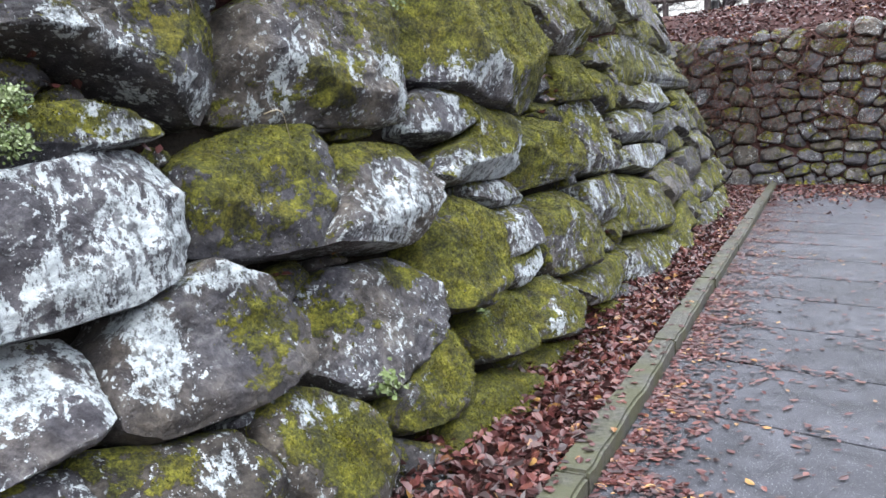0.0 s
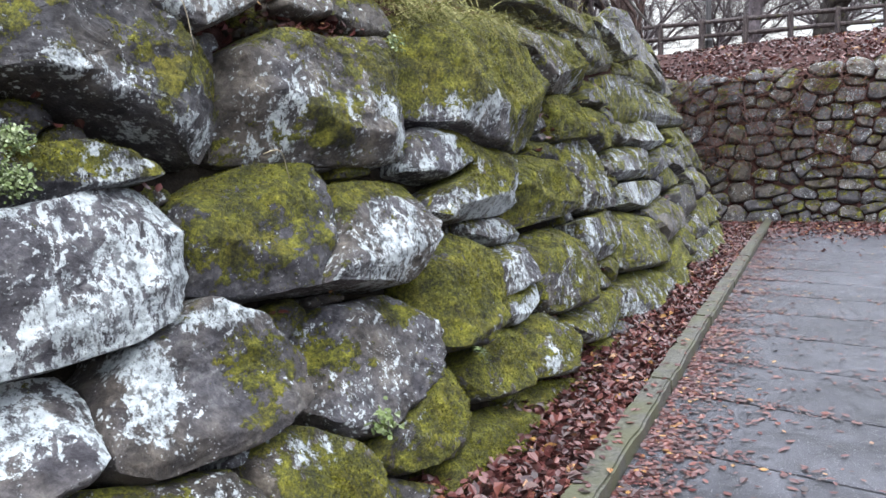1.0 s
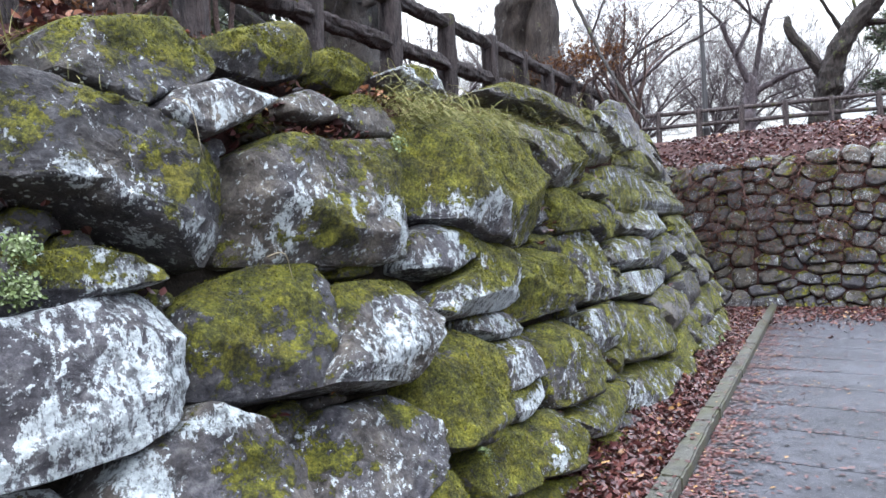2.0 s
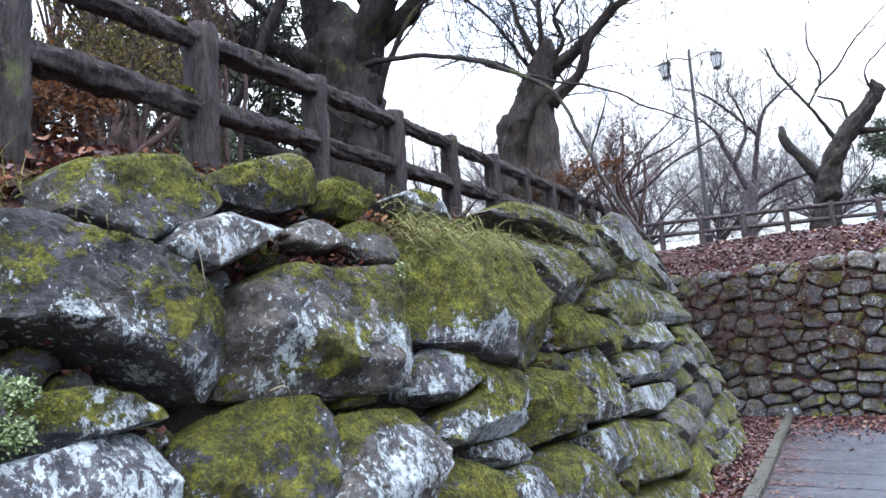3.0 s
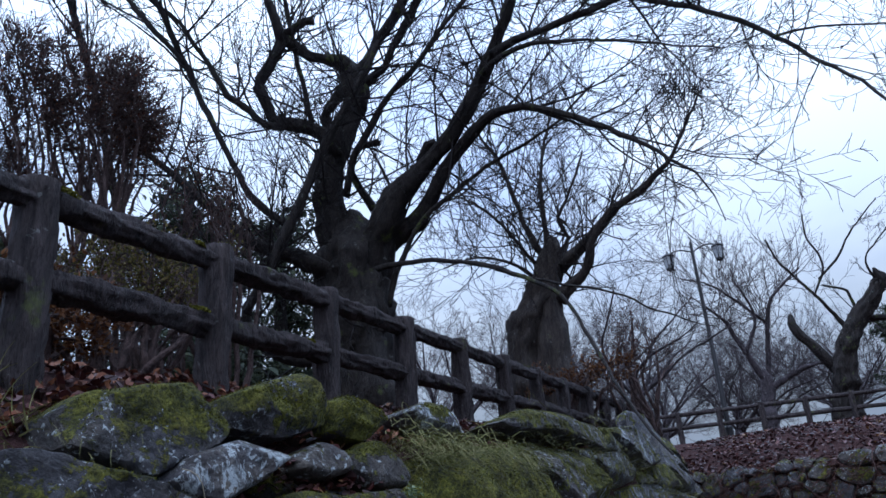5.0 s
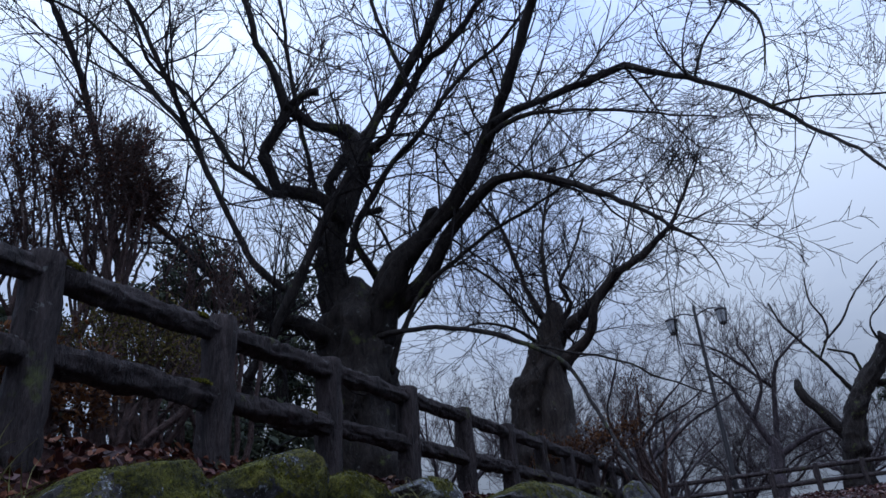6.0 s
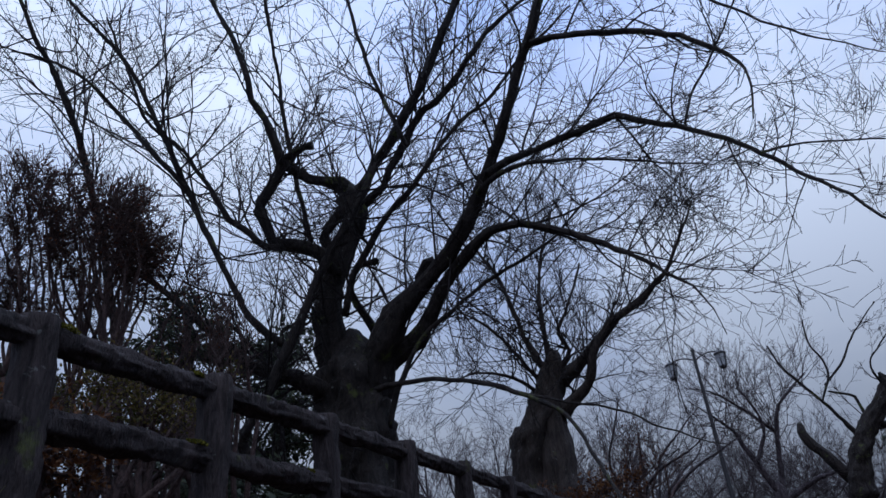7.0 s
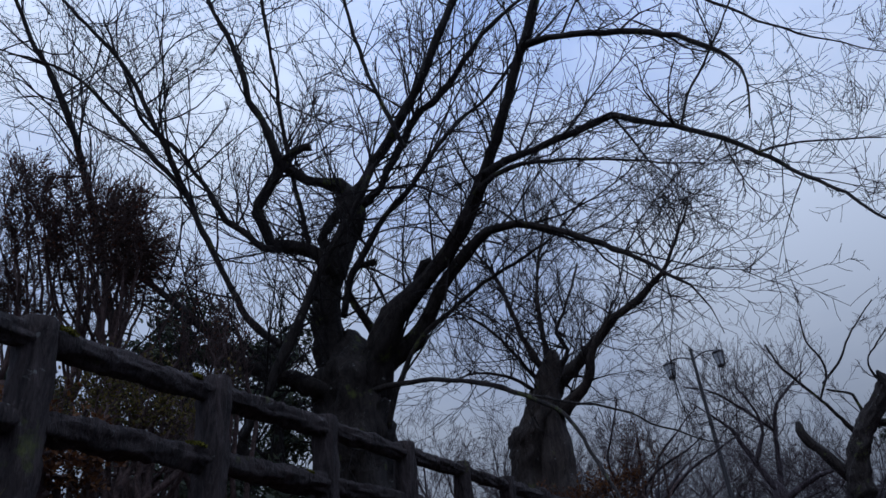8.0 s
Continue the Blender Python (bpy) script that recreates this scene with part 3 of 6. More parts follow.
block(((1.93, 1.58), (2.44, 1.59), (2.94, 1.38), (3.12, 1.23), (2.85, 1.10), (1.83, 1.08), (1.82, 1.24)), 0.64, 0.52, 0.6, 0.5, 0, (CRUST, 2.00, 1.44, 0.15, 0.14, 0.7), (MOSSY, 2.23, 1.32, 0.76, 0.14, 0.3))
block(((2.90, 1.61), (3.70, 1.69), (4.18, 1.34), (4.26, 1.12), (3.82, 1.05), (3.13, 1.10), (3.22, 1.28)), 0.44, 0.62, 0.6, 0.5, -0.02, (CRUST, 3.59, 1.45, 0.17, 0.22, 0.5))
block(((1.16, 1.20), (1.65, 1.18), (1.87, 1.01), (1.43, 1.04), (1.14, 1.12)), 0.14, 0.77, 0.75, 0.4, -0.03)
block(((0.73, 1.19), (1.01, 1.15), (1.23, 0.97), (1.15, 0.69), (0.83, 0.57), (0.48, 0.62), (0.46, 0.76), (0.54, 0.97)), 0.4, 0.25, 0.45, 0.45, 0.02, (MOSSY, 0.66, 0.81, 0.36, 0.15, 0.75), (MOSSY, 1.10, 0.88, 0.19, 0.17, 0.6), (CRUST, 0.95, 0.70, 0.13, 0.13, 0.5), (MOSSY, 0.88, 0.74, 0.11, 0.08, -0.5))
block(((1.22, 1.02), (1.73, 1.01), (1.97, 0.79), (1.86, 0.75), (1.29, 0.73), (1.30, 0.89)), 0.09, 0.72, 0.8, 0.4, -0.01)
block(((1.22, 0.72), (1.84, 0.75), (1.83, 0.63), (1.40, 0.56), (1.24, 0.64)), 0.14, 0.82, 0.8, 0.4, 0, (CRUST, 1.59, 0.64, 0.17, 0.07, 0.4), (MOSSY, 1.48, 0.73, 0.24, 0.04, 0.4))
block(((1.85, 1.03), (2.76, 1.03), (2.93, 0.86), (2.92, 0.57), (2.63, 0.45), (2.01, 0.50), (1.86, 0.69)), 0.54, 0.57, 0.55, 0.6, 0)
block(((2.90, 1.02), (3.84, 1.03), (4.09, 0.89), (3.66, 0.68), (3.09, 0.67), (2.94, 0.83)), 0.34, 0.72, 0.75, 0.6, -0.01)
block(((4.21, 1.03), (5.07, 0.94), (5.80, 0.60), (5.87, 0.29), (4.00, 0.49), (3.67, 0.65)), 0.59, 0.57, 0.6, 0.5, 0)
block(((4.37, 1.54), (5.32, 1.61), (6.65, 1.49), (6.08, 1.25), (4.50, 1.27)), 0.29, 0.72, 0.65, 0.4, -0.02)
block(((4.48, 1.24), (6.77, 1.19), (6.93, 1.03), (5.39, 0.94), (4.48, 1.03)), 0.24, 0.87, 0.9, 0.3, -0.01)
block(((5.57, 1.93), (6.73, 1.99), (8.40, 1.67), (6.16, 1.52), (5.40, 1.64)), 0.29, 0.82, 0.85, 0.3, -0.02)
block(((1.16, 0.66), (1.34, 0.56), (1.30, 0.31), (1.12, 0.26), (0.74, 0.31), (0.67, 0.47), (0.87, 0.54)), 0.6, 0.25, 0.5, 0.6, -0.01, (MOSSY, 1.22, 0.46, 0.17, 0.15, 0.4), (CRUST, 0.82, 0.49, 0.12, 0.07, 0.4))
block(((1.34, 0.52), (1.83, 0.56), (2.03, 0.38), (2.22, 0.18), (1.99, 0.13), (1.30, 0.27)), 0.54, 0.62, 0.65, 0.6, 0, (CRUST, 1.55, 0.31, 0.17, 0.05, 0.9))
block(((2.30, 0.17), (3.00, 0.14), (3.40, -0.02), (3.34, -0.13), (2.32, -0.04)), 0.49, 0.52, 0.65, 0.6, -0.02)
block(((2.86, 0.49), (3.51, 0.43), (3.67, 0.21), (2.97, 0.15), (2.41, 0.22), (2.09, 0.40), (2.27, 0.48)), 0.49, 0.62, 0.65, 0.5, -0.01)
block(((3.73, 0.44), (4.68, 0.45), (5.24, 0.21), (4.63, 0.02), (3.74, 0.10)), 0.49, 0.72, 0.65, 0.5, -0.01)
block(((1.37, 0.22), (2.06, 0.08), (2.08, -0.01), (1.26, -0.01), (1.11, 0.14)), 0.84, 0.32, 0.55, 0.5, -0.01)
block(((0.26, 0.19), (0.53, 0.23), (0.95, 0.24), (1.18, 0.09), (1.23, -0.03), (0.29, -0.00), (0.09, 0.06)), 1, 0, 0.4, 0.5, 0)
block(((0.41, 0.58), (0.62, 0.48), (0.67, 0.30), (0.42, 0.18), (-0.04, 0.24), (-0.15, 0.33), (-0.04, 0.39), (0.28, 0.49)), 0.75, 0.15, 0.4, 0.8, 0, (CRUST, 0.11, 0.43, 0.08, 0.11, 0.7), (MOSSY, 0.02, 0.40, 0.10, 0.07, -0.5))
block(((-0.71, 0.50), (-0.60, 0.57), (-0.45, 0.56), (-0.24, 0.45), (-0.18, 0.34), (-0.24, 0.14), (-0.36, 0.09), (-0.62, 0.17), (-0.73, 0.30)), 0.2, 0.35, 0.5, 0.65, 0, (MOSSY, -0.42, 0.32, 0.19, 0.10, 1), (CRUST, -0.54, 0.47, 0.10, 0.06, 0.6), (CRUST, -0.40, 0.44, 0.06, 0.04, 0.9), (MOSSY, -0.65, 0.42, 0.04, 0.04, 0.6))
block(((-1.25, 0.60), (-0.99, 0.54), (-0.80, 0.52), (-0.73, 0.42), (-0.75, 0.29), (-0.86, 0.23), (-1.29, 0.41), (-1.30, 0.52)), 0.15, 0.2, 0.15, 0.9, 0, (MOSSY, -1.08, 0.47, 0.08, 0.04, 0.6), (CRUST, -0.98, 0.42, 0.12, 0.04, 0.7), (CRUST, -0.87, 0.46, 0.07, 0.03, 0.3))
block(((-1.62, 0.57), (-1.41, 0.59), (-1.29, 0.57), (-1.29, 0.48), (-1.36, 0.43), (-1.66, 0.52)), -0.05, 0.5, 0.4, 0.4, 0)
block(((-0.15, 0.28), (0.18, 0.10), (0.11, 0.03), (-0.12, -0.01), (-0.27, 0.10)), 0.25, 0.1, 0.15, 0.3, -0.04)
block(((-0.76, 0.53), (-0.64, 0.56), (-0.58, 0.55), (-0.65, 0.51), (-0.76, 0.51)), -0.15, 0.7, 0.9, 0.4, -0.02)

GRID, U_MIN, Z_MIN = 0.02, -6.0, -0.5
TAKEN = np.zeros((1100, 230), bool)


def taken(u, z):
    i = np.clip(((np.asarray(u) - U_MIN) / GRID).astype(int), 0, TAKEN.shape[0] - 1)
    j = np.clip(((np.asarray(z) - Z_MIN) / GRID).astype(int), 0, TAKEN.shape[1] - 1)
    return TAKEN[i, j]


def block_outline(corners, k, seed):
    """The block's middle and its outline about it: corners worn round, edges uneven."""
    p = np.array(corners)
    for cut in (0.07, 0.2):
        nxt = np.roll(p, -1, axis=0)
        p = np.stack([p * (1 - cut) + nxt * cut, p * cut + nxt * (1 - cut)], 1).reshape(-1, 2)
    nxt = np.roll(p, -1, axis=0)
    fine = np.concatenate([p * (1 - t) + nxt * t for t in np.linspace(0, 0.95, 20)])
    c = 0.5 * (fine.min(0) + fine.max(0)) * 0.5 + 0.5 * fine.mean(0)
    span = np.ptp(fine, axis=0)
    v = fine - c
    ang = np.arctan2(v[:, 1] / span[1], v[:, 0] / span[0])
    order = np.argsort(ang)
    th = (np.arange(k) + 0.5) * 2 * np.pi / k - np.pi
    o = np.stack([np.interp(th, ang[order], v[order, i], period=2 * np.pi) for i in (0, 1)], 1)
    wobble = np.array([1 + 0.045 * noise.noise(Vector((2.5 * math.cos(w), 2.5 * math.sin(w), seed * 3.3))) + 0.022 * noise.noise(Vector((8 * math.cos(w), 8 * math.sin(w), seed * 1.7))) for w in th])
    o = o * wobble[:, None]
    length = np.linalg.norm(o, axis=1, keepdims=True)
    o = o * (length + 0.009) / length
    # mark the room that it takes
    us, zs = (np.arange(*(int((c[i] + o[:, i].min() - m) / GRID) - 1, int((c[i] + o[:, i].max() - m) / GRID) + 2)) for i, m in ((0, U_MIN), (1, Z_MIN)))
    uu, zz = np.meshgrid(us, zs, indexing="ij")
    du, dz = (uu + 0.5) * GRID + U_MIN - c[0], (zz + 0.5) * GRID + Z_MIN - c[1]
    a = np.arctan2(dz / span[1], du / span[0])
    edge = np.interp(a, th, np.hypot(o[:, 0], o[:, 1]), period=2 * np.pi)
    inside = np.hypot(du, dz) < edge
    ok = inside & (uu >= 0) & (uu < TAKEN.shape[0]) & (zz >= 0) & (zz < TAKEN.shape[1])
    TAKEN[uu[ok], zz[ok]] = True
    return c, o


POWER = 3.8


def cells(stones, sides):
    """Outlines of rubble stones that share the face: each grows from its own rounded block until it meets a neighbour."""
    arr = np.array([s[:6] for s in stones])
    centre, mats = arr[:, :2], np.stack([arr[:, 2:4], arr[:, 4:6]], 2)
    inv = np.linalg.inv(mats)
    reach = np.abs(mats).sum((1, 2))
    outlines = []
    for i, s in enumerate(stones):
        k = sides(s)
        th = (np.arange(k) + 0.5) * 2 * np.pi / k
        d = np.stack([np.cos(th), np.sin(th)], 1)
        d /= ((np.abs(d) ** POWER).sum(1) ** (1 / POWER))[:, None]
        ts = np.linspace(0.35, 1.7, 60)
        pts = centre[i] + (ts[None, :, None] * (d @ mats[i].T)[:, None, :])
        near = [j for j in range(len(stones)) if j != i and np.abs(centre[j] - centre[i]).max() < 1.3 * (reach[i] + reach[j])]
        ok = ~taken(pts[..., 0], pts[..., 1]) | (ts[None, :] < 0.5)
        for j in near:
            a = (pts - centre[j]) @ inv[j].T
            ok &= (np.abs(a) ** POWER).sum(2) ** (1 / POWER) >= ts[None, :]
        ok = np.logical_and.accumulate(ok, axis=1)
        t = ts[np.maximum(ok.sum(1) - 1, 0)]
        t = 0.5 * t + 0.25 * (np.roll(t, 1) + np.roll(t, -1))
        t = t * np.array([1 + 0.05 * noise.noise(Vector((2.2 * math.cos(w), 2.2 * math.sin(w), i * 3.3))) for w in th])
        v = d @ mats[i].T * t[:, None]
        length = np.linalg.norm(v, axis=1, keepdims=True)
        outlines.append(v * np.maximum(0.5, (length - 0.009) / length))
    return outlines


def stone_shape(face, centre, proud, outline, seed, rings, bulge, mossy=None):
    """Vertices and faces of one stone, about its centre on the face: broken planes, worn edges, rough grain."""
    uc, zc = float(centre[0]), float(centre[1])
    k = len(outline)
    half = 0.5 * np.ptp(outline, axis=0)
    size = float(min(half.mean(), 1.6 * half.min()))
    rng = random.Random(seed)
    tilt_u, tilt_z = rng.uniform(-0.07, 0.07) * min(1.0, 0.5 / half[0]), rng.uniform(-0.34, -0.04)
    planes = []
    for _ in range(7):
        w = rng.uniform(0, 2 * math.pi)
        planes.append((math.cos(w) * size / half[0], math.sin(w) * size / half[1], rng.uniform(0.35, 1.0), rng.uniform(0.4, 0.85)))
    wear = rng.uniform(0.018, 0.05)
    origin = face(uc, zc)
    off = Vector((rng.uniform(0, 50), rng.uniform(0, 50), rng.uniform(0, 50)))
    verts, faces = [], []
    depth = bulge * min(size, 0.34)
    radii = [0.0] + [((j + 1) / rings) ** 0.72 for j in range(rings)]

    def place(r, j, back=None):
        du, dz = (float(x) for x in outline[j] * r)
        if back is None:
            edge = (1 - r) * float(np.hypot(*outline[j]))
            chip = wear * (1 + 0.9 * noise.noise(Vector((du, dz, 0)) * 9.0 + off))
            h = depth * math.sqrt(1 - (1 - min(1.0, edge / min(chip, 0.6 * size))) ** 2)
            for cx, cz, slope, start in planes:
                h = min(h, depth - slope * (cx * du + cz * dz - start * size))
            h += proud - 0.3 * depth + tilt_u * du + tilt_z * dz
            q = Vector((du, dz, 0))
            n1 = noise.fractal(q * 2.6 + off, 1.0, 2.0, 2)
            n2 = noise.fractal(q * 11.0 + off, 0.7, 2.1, 5)
            h += min(size, 0.4) * (0.10 * n1 + 0.05 * n2) - 0.012 * max(0.0, noise.noise(q * 24.0 - off) - 0.15)
            if mossy is not None:
                h += 0.016 * mossy(uc + du, zc + dz) * (0.6 + noise.noise(q * 28.0 + off))
            return face(uc + du, zc + dz, min(h, 0.26)) - origin
        return face(uc + du, zc + dz, back) - origin

    verts.append(place(0.0, 0))
    for r in radii[1:]:
        for j in range(k):
            verts.append(place(r, j))
    for r, back in ((1.0, min(0.0, proud) - 0.07 - 0.15 * size), (0.93, -0.34)):
        for j in range(k):
            verts.append(place(r, j, back))
    total = rings + 2
    for j in range(k):
        faces.append((0, 1 + j, 1 + (j + 1) % k))
    for i in range(total - 1):
        for j in range(k):
            a, b = 1 + i * k + j, 1 + i * k + (j + 1) % k
            faces.append((a, a + k, b + k, b))
    return origin, verts, faces


def growth(ob, **values):
    """What grows on a stone, vertex by vertex, and the stone's tone."""
    for key, v in values.items():
        n = len(ob.data.vertices)
        v = np.full(n, v, dtype=np.float32) if np.isscalar(v) else np.asarray(v, dtype=np.float32)
        ob.data.attributes.new(key, "FLOAT", "POINT").data.foreach_set("value", v)


def build_blocks(face, parent):
    for i, b in enumerate(BLOCKS):
        far = min(c[0] for c in b["corners"]) > 3.0
        centre, outline = block_outline(b["corners"], 48 if far else 104, i)

        def cover(kind, u, z):
            v = b[kind]
            for what, pu, pz, ru, rz, amount in b["patches"]:
                if what == kind:
                    d2 = ((u - pu) / (1.15 * ru)) ** 2 + ((z - pz) / (1.15 * rz)) ** 2
                    v += amount * math.exp(-d2)
            return v

        origin, verts, faces = stone_shape(face, centre, b["proud"], outline, i * 7 + 3, 14 if far else 28, 0.42, lambda u, z: min(1.0, max(0.0, 1.6 * cover("moss", u, z) - 0.5)))
        ob = mesh_object("stone", [tuple(v) for v in verts], faces, STONE, parent, sharp=38)
        ob.location = origin
        rings = [0.0] + [((j + 1) / (14 if far else 28)) ** 0.72 for j in range(14 if far else 28)] + [1.0, 0.93]
        flat = [centre] + [centre + o * r for r in rings[1:] for o in outline]
        growth(ob, moss=[cover("moss", *p) for p in flat], lichen=[cover("lichen", *p) for p in flat], tone=b["tone"], warm=b["warm"])


def build_rubble(face, stones, outlines, parent, limit):
    """Each stone a mesh of its own under the wall, up to the limit; the rest joined."""
    rest_v, rest_f, rest_g = [], [], []
    for i, (s, o) in enumerate(zip(stones, outlines)):
        origin, verts, faces = stone_shape(face, s[:2], s[9], o, i * 7 + 5, 7, 0.42)
        warm = (i * 0.618) % 1.0
        if i < limit:
            ob = mesh_object("stone", [tuple(v) for v in verts], faces, STONE, parent, sharp=38)
            ob.location = origin
            growth(ob, moss=s[6], lichen=s[7], tone=s[8], warm=warm)
        else:
            n = len(rest_v)
            rest_v += [tuple(v + origin) for v in verts]
            rest_f += [tuple(n + a for a in f) for f in faces]
            rest_g += [(s[6], s[7], s[8], warm)] * len(verts)
    if rest_v:
        ob = mesh_object("distant_stones", rest_v, rest_f, STONE, parent)
        g = np.array(rest_g)
        growth(ob, moss=g[:, 0], lichen=g[:, 1], tone=g[:, 2], warm=g[:, 3])
        ob["kind"] = "stuff"


def fill_stones(given, u0, u1, top, width, height, seed, margin=1.2, tries=6000, free=0.8):
    """Rubble stones of mixed size, dropped by chance wherever there is room for them."""
    rng = np.random.default_rng(seed)
    inv = [np.linalg.inv(np.array([[s[2], s[4]], [s[3], s[5]]])) for s in given]
    at = [np.array(s[:2]) for s in given]
    ring = np.array([(0, 0)] + [(math.cos(w), math.sin(w)) for w in np.arange(0, 6.2, 0.52)])
    own = []
    for n in range(tries):
        small = 1.0 - 0.55 * n / tries
        w, h = width * small * rng.uniform(0.7, 1.5), height * small * rng.uniform(0.65, 1.4)
        c = np.array([rng.uniform(u0, u1), rng.uniform(0.02, 3.7)])
        if c[1] > top(c[0]) - 0.25 * h:
            continue
        a = rng.normal(0, 0.28)
        m = np.array([[w * 0.5 * math.cos(a), -h * 0.5 * math.sin(a)], [w * 0.35 * math.sin(a), h * 0.5 * math.cos(a)]])
        mi = np.linalg.inv(m)
        if free:
            q = c + ring @ m.T * free
            if taken(q[:, 0], q[:, 1]).any():
                continue
        if len(at):
            d = np.array(at) - c
            if np.abs(d @ mi.T).max(1).min() < margin:
                continue
            if np.abs(np.einsum("nij,nj->ni", np.array(inv), d)).max(1).min() < margin:
                continue
        at.append(c)
        inv.append(mi)
        own.append((c[0], c[1], m[0, 0], m[1, 0], m[0, 1], m[1, 1], rng.uniform(0.1, 0.7), rng.choice((0.0, 0.25, 0.4, 0.6)), rng.uniform(0.25, 0.8), rng.uniform(-0.03, 0.03)))
    return [tuple(float(x) for x in s) for s in own]


wall_us, wall_zs = [-40, -20, -10] + [-4.6 + 0.4 * i for i in range(50)] + [17, 20], [-0.15, 0.3, 0.8, 1.3, 1.8, 2.2, 2.5, 2.8, 3.1, 3.4]
wall_verts = [tuple(on_wall(u, min(z, wall_top(u) - 0.1), -0.17)) for u in wall_us for z in wall_zs]
wall_verts += [tuple(on_wall(u, min(z, wall_top(u) - 0.1), -0.17) + INTO * 0.6) for u in wall_us for z in wall_zs]
wm, half = len(wall_zs), len(wall_us) * len(wall_zs)
wall_faces = []
for i in range(len(wall_us) - 1):
    for j in range(wm - 1):
        a = i * wm + j
        wall_faces.append((a, a + wm, a + wm + 1, a + 1))
        wall_faces.append((half + a, half + a + 1, half + a + wm + 1, half + a + wm))
    a = i * wm + wm - 1
    wall_faces.append((a, a + wm, half + a + wm, half + a))
wall_1 = tagged(mesh_object("wall_1", wall_verts, wall_faces, EARTH), "old dry-stone retaining wall, mossy and crusted with white lichen", "wall", kind="structure")
build_blocks(on_wall, wall_1)
near_fill = fill_stones([], -1.9, 3.2, wall_top, 0.24, 0.15, 5, 1.1, 6000, 0.75)
near_fill = [(*s[:7], 0.3 * s[7], 0.55 * s[8], -0.06) for s in near_fill if s[1] < 2.3]
mid_fill = fill_stones(near_fill, 3.0, 9.5, wall_top, 1.25, 0.5, 6, 1.08, 7000)
mid_fill += fill_stones(near_fill + mid_fill, 2.6, 9.5, wall_top, 0.5, 0.26, 9, 1.08, 4000)
far_fill = fill_stones(mid_fill, 9.5, 15.0, wall_top, 1.2, 0.5, 7, 1.1, 3000)
left_fill = fill_stones(near_fill, -4.5, -1.3, wall_top, 0.7, 0.45, 8, 1.12, 2000)
rubble = near_fill + mid_fill + left_fill + far_fill
build_rubble(on_wall, rubble, cells(rubble, lambda s: 30), wall_1, 247)


def moss_fuzz(wall, reach):
    """Short moss shoots on the mossy parts of the stones close by."""
    fuzz = random.Random(17)
    places, norms, sizes = [], [], []
    for ob in wall.children:
        if (np.array(ob.location) - FOOT) @ ALONG > reach or ob.name.startswith("distant"):
            continue
        share = ob.data.attributes["moss"].data
        for poly in ob.data.polygons:
            n = poly.normal
            m = share[poly.vertices[0]].value + 0.25 * n.z
            if m > 0.5 and n.z > -0.1 and poly.area > 2e-5:
                for _ in range(min(7, 1 + int(poly.area / 0.0003))):
                    if fuzz.random() < 0.75 * (m - 0.4):
                        vs = [ob.data.vertices[i].co for i in poly.vertices]
                        a, c = fuzz.random(), fuzz.random()
                        places.append(tuple(ob.location + vs[0].lerp(vs[1], a).lerp(vs[2].lerp(vs[-1], a), c) + n * 0.005))
                        norms.append((fuzz.gauss(0, 1), fuzz.gauss(0, 1), fuzz.gauss(0, 0.35)))
                        sizes.append(fuzz.uniform(0.006, 0.014))
    moss = island_material("moss_shoots", ((0.0, (0.03, 0.031, 0.005)), (0.5, (0.09, 0.092, 0.010)), (1.0, (0.21, 0.205, 0.022))), 0.9, 0.1)
    tagged(leaf_mesh("moss_growth", places, sizes, norms, moss, seed=18, slim=0.4), "olive-green moss shoots on the upper edges of the wall stones", "moss", kind="stuff")


moss_fuzz(wall_1, 4.5)

# ---- the far wall across the road's end ----
TAKEN[:] = False
back_verts = [tuple(on_back(u, z, -0.055 - d)) for d in (0, 0.5) for u in (-14, 0, 30) for z in (-0.2, 2.9)]
wall_2 = mesh_object("wall_2", back_verts, [(0, 2, 3, 1), (2, 4, 5, 3), (6, 7, 9, 8), (8, 9, 11, 10), (1, 3, 9, 7), (3, 5, 11, 9), (0, 1, 7, 6), (4, 10, 11, 5)], LEAFY_SOIL, smooth=False)
tagged(wall_2, "rough rubble stone wall with moss, trailing roots and dead vines", "wall", kind="structure")
back_stones = fill_stones([], -4.5, 6.5, lambda u: 2.95, 0.5, 0.36, 11, 1.06, 9000)
back_stones = [(*s[:6], s[6] * 0.5, s[7] * 0.8, s[8] * 0.7 + 0.25, s[9] * 1.3) for s in back_stones]
build_rubble(on_back, back_stones, cells(back_stones, lambda s: 22), wall_2, 300)


